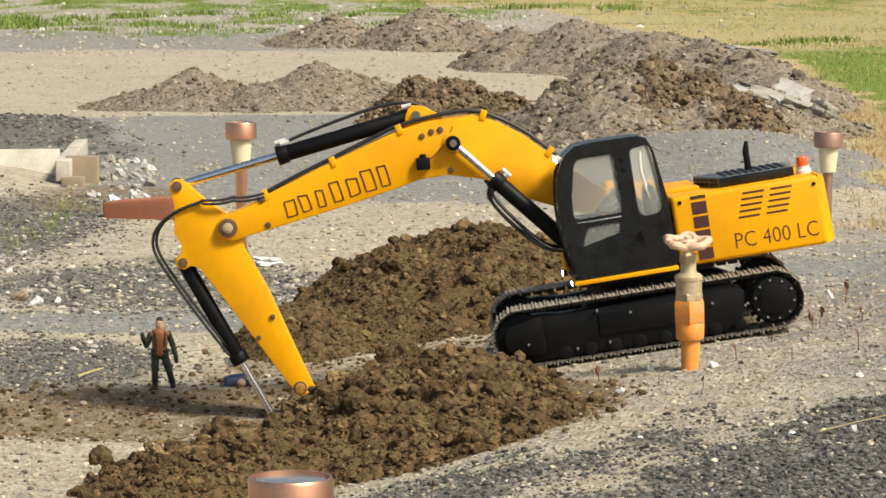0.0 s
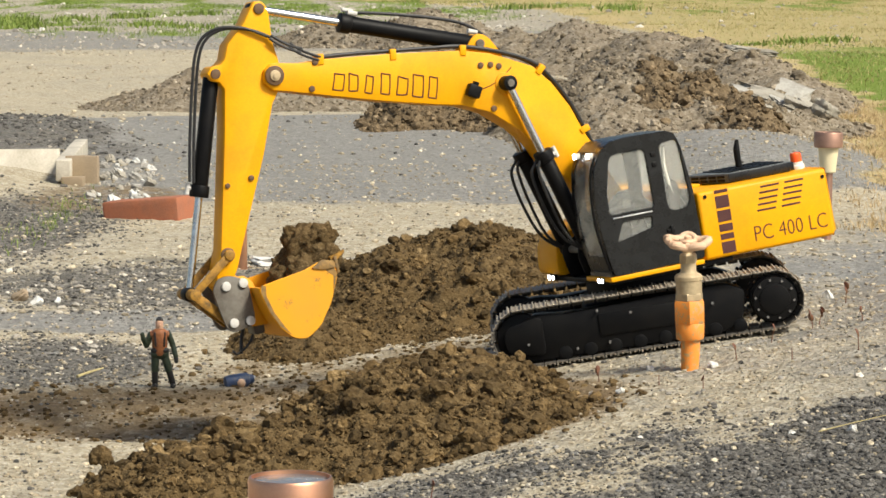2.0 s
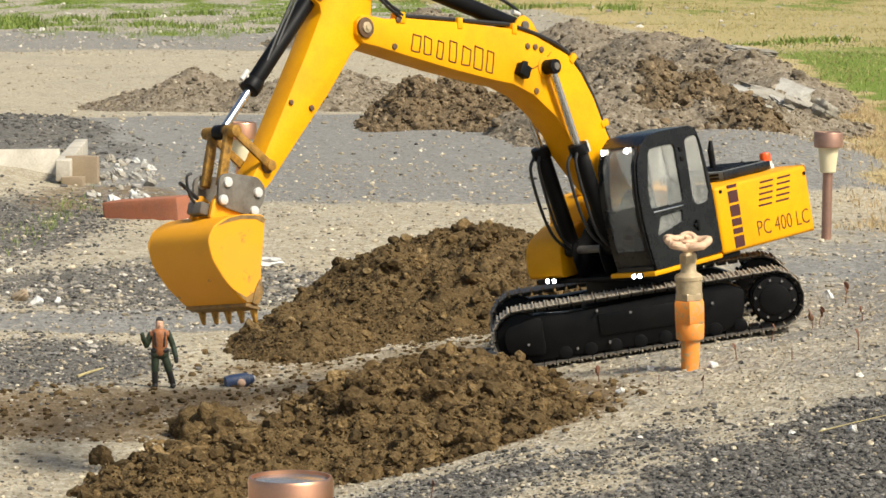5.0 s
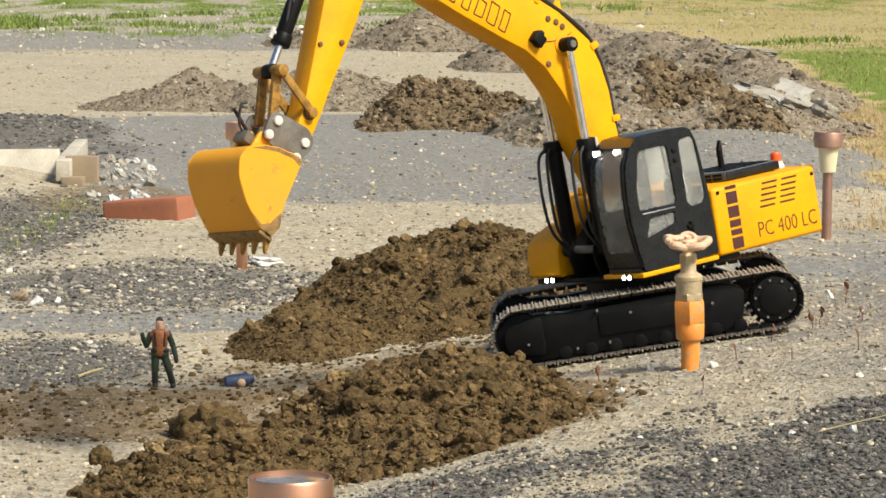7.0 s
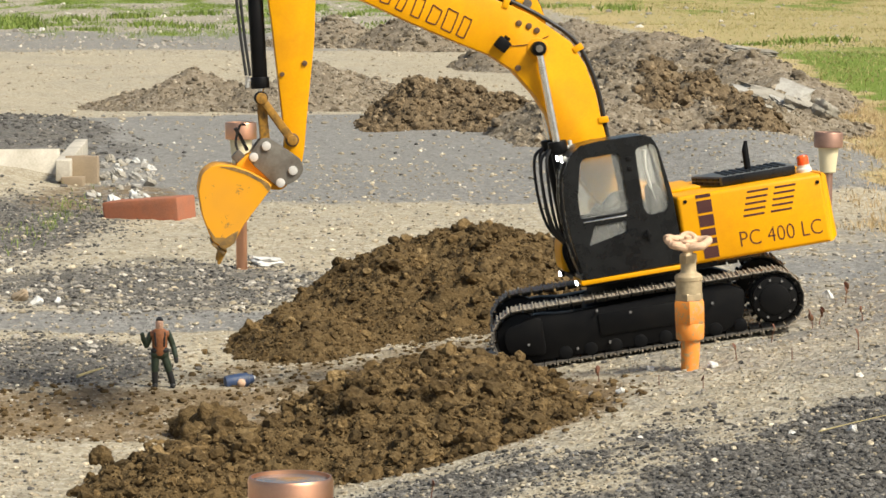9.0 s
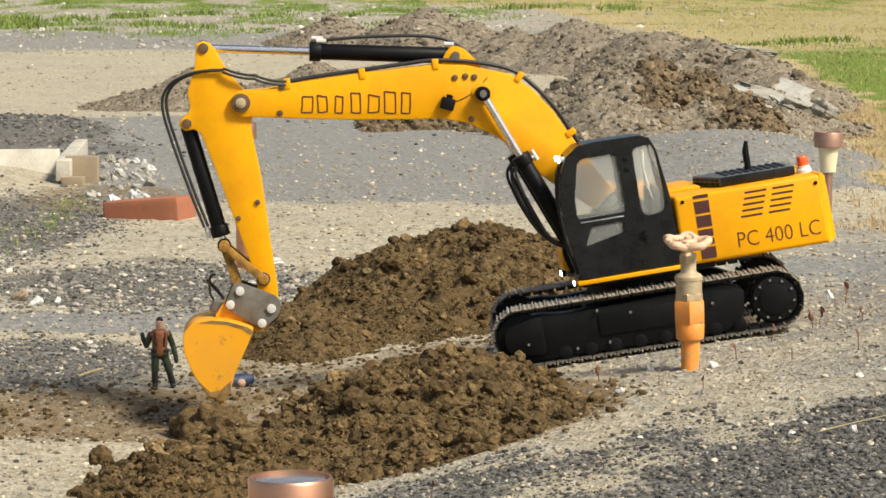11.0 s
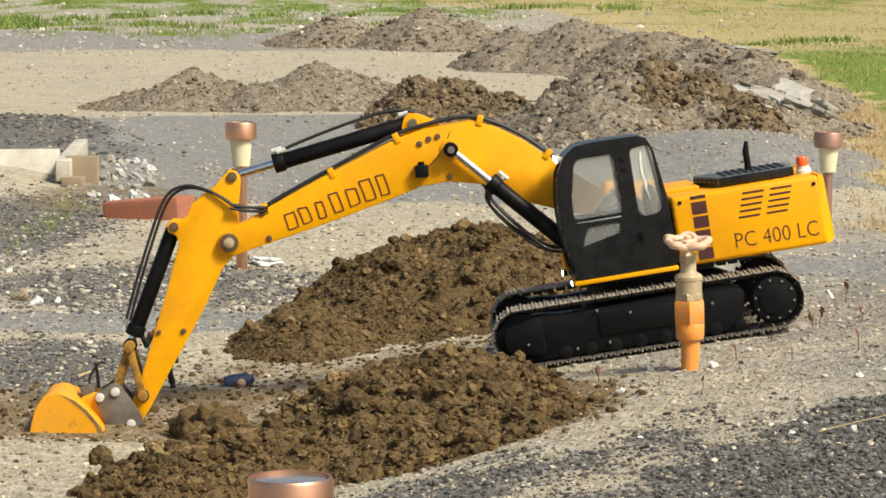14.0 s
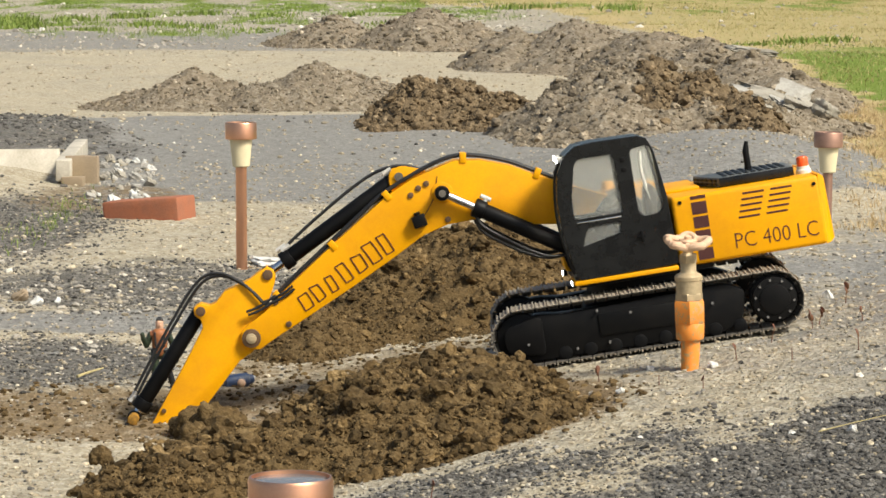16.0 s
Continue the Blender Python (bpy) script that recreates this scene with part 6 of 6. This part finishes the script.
def grass():
    rs = np.random.RandomState(77)
    k = 420000
    y = np.sqrt(rs.uniform(7.0 ** 2, 34.0 ** 2, k))
    x = rs.uniform(-0.165, 0.165, k) * y
    d, g, s, t, w = zones(x, y)
    n = fractal(x, y, 1.3, 4, 55)
    lush = sstep(0.0, 0.12, x - grass_line(y)) * (1 - sstep(14.5, 18, y))
    left = 1 - sstep(-0.2, 0.8, x)
    tuft = sstep(0.10, 0.40, fractal(x, 0.22 * y, 3.4, 4, 66))
    pr = np.clip(lush * 0.9 + left * sstep(18.4, 19.5, y) * (0.01 + tuft) * 0.28 + sstep(24, 27, y) * (0.05 + 0.10 * left) * (0.2 + tuft), 0, 1)
    keep = rs.rand(k) < pr
    blades("grass", x[keep], y[keep], np.where(lush[keep] > 0.3, rs.uniform(0.006, 0.017, keep.sum()), rs.uniform(0.012, 0.040, keep.sum())) * (1 + 0.8 * tuft[keep]) * (1 + 0.5 * n[keep]), 0.0017 + 0 * x[keep], M_GRASS, "lush green grass in uneven tufts", 1)
    pr = np.clip(w * 0.7 * (0.25 + sstep(-0.2, 0.4, n)), 0, 1)
    keep = rs.rand(k) < pr * 0.6
    blades("dry_grass", x[keep], y[keep], rs.uniform(0.012, 0.034, keep.sum()), 0.0018 + 0 * x[keep], M_GRASS_DRY, "dry straw-coloured grass over the far field", 2)
    k = 60000
    y = rs.uniform(5.7, 11.2, k)
    x = rs.uniform(0.11, 0.165, k) * y
    off = x - grass_line(y) + 0.12 * fractal(x, y, 5, 3, 9)
    pr = sstep(-0.34, -0.12, off) * (1 - 0.8 * sstep(0.02, 0.12, off) * sstep(7.4, 8.2, y)) * (0.25 + 0.75 * sstep(-0.25, 0.15, fractal(x, y, 4.0, 3, 71)))
    keep = rs.rand(k) < pr * 0.75
    blades("dry_grass", x[keep], y[keep], rs.uniform(0.008, 0.028, keep.sum()), 0.0011 + 0 * x[keep], M_GRASS_TAN, "flattened tan straw grass beside the stake lamp", 3)
    # leafy clumps at the edge of the far field
    for i, (cx, cy, hh, count) in enumerate([(-2.92, 21.2, 0.07, 240), (-3.05, 22.0, 0.09, 240), (-2.75, 23.4, 0.08, 200), (-2.45, 24.6, 0.08, 180), (-1.95, 25.4, 0.07, 160), (-1.35, 25.0, 0.06, 150), (-0.75, 25.2, 0.06, 130), (-3.18, 23.2, 0.10, 260), (-3.0, 22.4, 0.08, 180), (-2.39, 20.9, 0.05, 120), (-2.01, 21.9, 0.08, 150), (-1.71, 21.6, 0.06, 140), (-1.2, 20.2, 0.05, 110), (-0.38, 22.4, 0.05, 90),
                                             (0.60, 27.3, 0.09, 120), (0.90, 28.0, 0.09, 120), (1.5, 26.8, 0.10, 140), (2.01, 18.1, 0.05, 140), (2.25, 18.6, 0.06, 160), (1.75, 17.6, 0.04, 90)]):
        px, py = rs.normal(cx, 0.10, count), rs.normal(cy, 0.25, count)
        blades("weed_clump", px, py, rs.uniform(0.4, 1.0, count) * hh, 0.006 + 0 * px, M_GRASS, "low green leafy weeds at the field edge", 20 + i)
    # thin green growth on the dark gravel bank
    k = 260
    x, y = rs.normal(-0.80, 0.035, k), rs.normal(6.35, 0.35, k)
    blades("sparse_grass", x, y, rs.uniform(0.012, 0.03, k), 0.0011 + 0 * x, M_GRASS, "thin green shoots in dark gravel", 4)


grass()


def weed(x, y, h, seed, leaves=2):
    rs = random.Random(seed)
    z = float(ground_z(x, y))
    top = new("weed_sprig")
    bm = bmesh.new()
    tip = (rs.uniform(-0.3, 0.3) * h, rs.uniform(-0.2, 0.2) * h, h)
    tube(bm, [(0, 0, -0.004), (tip[0] * 0.3, tip[1] * 0.3, h * 0.5), tip], 0.0007, 6, 4, 0.0004)
    part("stem", bm, M_LEAF, top)
    for i in range(leaves):
        bm = bmesh.new()
        bmesh.ops.create_uvsphere(bm, u_segments=8, v_segments=6, radius=1.0)
        s = rs.uniform(0.0032, 0.005)
        for v in bm.verts:
            v.co = Vector((v.co.x * s * 0.75, v.co.y * s * 0.25 + 0.25 * s * v.co.z ** 2, v.co.z * s * 1.3))
        o = part("leaf", bm, M_LEAF, top)
        f = 1.0 - 0.3 * i
        o.matrix_basis = pose(tip[0] * f, tip[1] * f, h * f + s * 0.6, rs.uniform(-25, 25), rs.uniform(-35, 35), rs.uniform(0, 180))
    top.matrix_world = pose(x, y, z)
    return tagged(top, "tiny reddish-brown weed sprig in gritty sand", "weed", group="weed sprigs")


for i, (x, y, h, lv) in enumerate([(0.392, 3.71, 0.016, 1), (0.452, 3.80, 0.015, 2), (0.462, 3.82, 0.017, 2), (0.181, 3.60, 0.012, 2), (0.340, 3.60, 0.014, 1), (0.010, 3.36, 0.020, 1), (-0.012, 3.06, 0.014, 1),
                                   (0.475, 3.55, 0.018, 1), (0.51, 3.78, 0.012, 1), (0.29, 3.46, 0.010, 1), (0.515, 3.98, 0.02, 2), (0.245, 3.52, 0.012, 0), (0.40, 3.56, 0.014, 0)]):
    weed(x, y, h, i, lv)


def twig(pts, r, material, label):
    bm = bmesh.new()
    tube(bm, pts, r, 6, 4, r * 0.5)
    o = finish("twig", bm, material)
    return tagged(o, label, "twig")


twig([(-0.485, 4.12, 0.118), (-0.472, 4.14, 0.121), (-0.455, 4.16, 0.124)], 0.0022, M_STRAW, "yellow straw stalk lying on gravel")
twig([(0.37, 3.05, float(ground_z(0.37, 3.05)) + 0.002), (0.41, 3.06, float(ground_z(0.41, 3.06)) + 0.004), (0.47, 3.07, float(ground_z(0.47, 3.07)) + 0.002)], 0.0007, M_STRAW, "thin dry stalk lying on dark gravel")
rough_stone("dry_leaf", (0.026, 0.018, 0.016), pose(-0.672, 4.95, 0.132, 20, -35, 0), M_WOOD_SHADED, "curled tan dry leaf on gravel", "leaf", 120)


# ---------------------------------------------------------------- motion
# seconds, swing, boom, stick, bucket (degrees)
JOINTS = [
    (0.0, 2.6, 5.8, -105.8, -101.0), (0.5, 2.1, 13.5, -98.5, -95.5), (1.0, 0.8, 19.6, -89.3, -94.0), (1.5, 8.0, 24.7, -76.4, -94.5),
    (2.0, 23.1, 28.3, -66.4, -93.0), (2.5, 36.5, 28.1, -53.1, -83.7), (3.0, 42.7, 28.2, -44.4, -42.8), (3.5, 45.2, 28.1, -35.6, -20.1),
    (4.0, 45.0, 28.1, -34.7, 4.0), (4.2, 45.0, 28.3, -34.9, 9.0), (6.3, 46.0, 45.8, -46.0, 41.0), (6.5, 45.9, 46.2, -46.7, 41.7), (7.0, 39.3, 47.8, -53.8, 43.8),
    (7.5, 30.0, 48.3, -64.7, 44.8), (8.0, 21.0, 48.4, -74.1, 50.7), (8.5, 13.1, 48.4, -75.0, 52.1), (9.0, 6.5, 47.4, -75.4, 52.1),
    (11.5, 4.3, 18.7, -90.5, 37.2), (12.0, 4.1, 14.9, -82.8, 44.3), (12.5, 2.8, 11.8, -74.7, 51.5), (13.0, 2.6, 9.7, -66.0, 61.2),
    (13.5, 2.7, 7.1, -58.4, 67.3), (14.0, 2.6, 3.6, -52.3, 73.6), (14.5, 2.7, 0.2, -45.5, 79.8), (15.0, 2.6, -3.2, -38.8, 86.2),
    (15.5, 2.8, -6.9, -35.3, 91.5), (16.0, 2.6, -10.9, -40.3, 87.0)]


def joint(t):
    """Smooth, overshoot-free values between the rows."""
    k = max(1, min(len(JOINTS) - 1, next((i for i, r in enumerate(JOINTS) if r[0] >= t), len(JOINTS) - 1)))
    a, b_ = JOINTS[k - 1], JOINTS[k]
    h = b_[0] - a[0]
    u = (t - a[0]) / h
    vals = []
    for c in range(1, 5):
        d = (b_[c] - a[c]) / h

        def slope(i, lo, hi):
            if i <= 0 or i >= len(JOINTS) - 1:
                return d
            p, q_, r = JOINTS[i - 1], JOINTS[i], JOINTS[i + 1]
            d0, d1 = (q_[c] - p[c]) / (q_[0] - p[0]), (r[c] - q_[c]) / (r[0] - q_[0])
            return 0.0 if d0 * d1 <= 0 else 2 * d0 * d1 / (d0 + d1)

        m0, m1 = slope(k - 1, a, b_), slope(k, a, b_)
        vals.append((2 * u ** 3 - 3 * u * u + 1) * a[c] + (u ** 3 - 2 * u * u + u) * h * m0 + (3 * u * u - 2 * u ** 3) * b_[c] + (u ** 3 - u * u) * h * m1)
    return vals


def turned(o, deg, p):
    c, s = math.cos(radians(deg)), math.sin(radians(deg))
    return (o[0] + c * p[0] - s * p[1], o[1] + s * p[0] + c * p[1])


def aim(u, p, q_, y):
    """The pose at p, with its x axis towards q, in the slewed plane."""
    return u @ pose(p[0], y, p[1], 0, -math.degrees(math.atan2(q_[1] - p[1], q_[0] - p[0])), 0)


def linkage(t):
    s, b_, k, g = joint(t)
    u = pose(0, 0, 0, 0, 0, s)
    sp = turned(FOOT, b_, (BOOM_L, 0))
    a = turned(sp, k, (STICK_L, 0))
    bp = turned(a, g, (COUPLE, 0))
    ln = turned(sp, k, LN)
    dx, dz = bp[0] - ln[0], bp[1] - ln[1]
    d = math.hypot(dx, dz)
    e = (LINK_A ** 2 - LINK_B ** 2 + d * d) / (2 * d)
    h = math.sqrt(max(LINK_A ** 2 - e * e, 0.0))
    c1 = (ln[0] + (e * dx - h * dz) / d, ln[1] + (e * dz + h * dx) / d)
    c2 = (ln[0] + (e * dx + h * dz) / d, ln[1] + (e * dz - h * dx) / d)
    nx, nz = -math.sin(radians(k)), math.cos(radians(k))
    kp = max((c1, c2), key=lambda c: c[0] * nx + c[1] * nz)
    out = {UPPER: u, BOOM: u @ pose(FOOT[0], 0, FOOT[1], 0, -b_, 0), STICK: u @ pose(sp[0], 0, sp[1], 0, -k, 0), BUCKET: u @ pose(a[0], 0, a[1], 0, -g, 0)}
    bc = turned(FOOT, b_, BC)
    for (barrel, rod), y in zip(BOOM_RAMS, (0.0317, -0.0317)):
        out[barrel], out[rod] = aim(u, CYL_BASE, bc, y), aim(u, bc, CYL_BASE, y)
    sb, st = turned(FOOT, b_, SB), turned(sp, k, ST)
    out[STICK_RAM[0]], out[STICK_RAM[1]] = aim(u, sb, st, 0), aim(u, st, sb, 0)
    bk = turned(sp, k, BK)
    out[BUCKET_RAM[0]], out[BUCKET_RAM[1]] = aim(u, bk, kp, 0), aim(u, kp, bk, 0)
    ha, hb = turned(sp, k, (-0.043, 0.016)), turned(FOOT, b_, (0.436, 0.038))
    out[HOSE_A], out[HOSE_B] = aim(u, ha, hb, 0.0), aim(u, hb, ha, 0.0)
    out[SIDE_LINK], out[PUSH_LINK] = aim(u, ln, kp, 0), aim(u, kp, bp, 0)
    return out


def motions():
    times = [i / 10 for i in range(161)]
    tracks = {}
    base = EXC.matrix_world.copy()
    for t in times:
        for ob, m_ in linkage(t).items():
            tracks.setdefault(ob, []).append((t, m_))
    for ob, rows in tracks.items():
        walk(ob, rows)
    # the scooped soil rides in the bucket, then drops on the heap
    spin = random.Random(5)
    for ob, local, leave, rest in LOAD:
        rows = []
        fall0 = None
        for t in times:
            if t <= leave:
                m_ = base @ linkage(t)[BUCKET] @ local
                fall0 = m_.translation.copy()
                held = m_.to_quaternion()
            else:
                drop = max(fall0.z - rest[2], 0.01)
                dur = math.sqrt(2 * drop / 9.81) + 0.05
                f = min((t - leave) / dur, 1.0)
                p = Vector((fall0.x + (rest[0] - fall0.x) * f, fall0.y + (rest[1] - fall0.y) * f, fall0.z - drop * f * f))
                m_ = Matrix.Translation(p) @ held.to_matrix().to_4x4()
            rows.append((t, m_))
        walk(ob, rows)


motions()
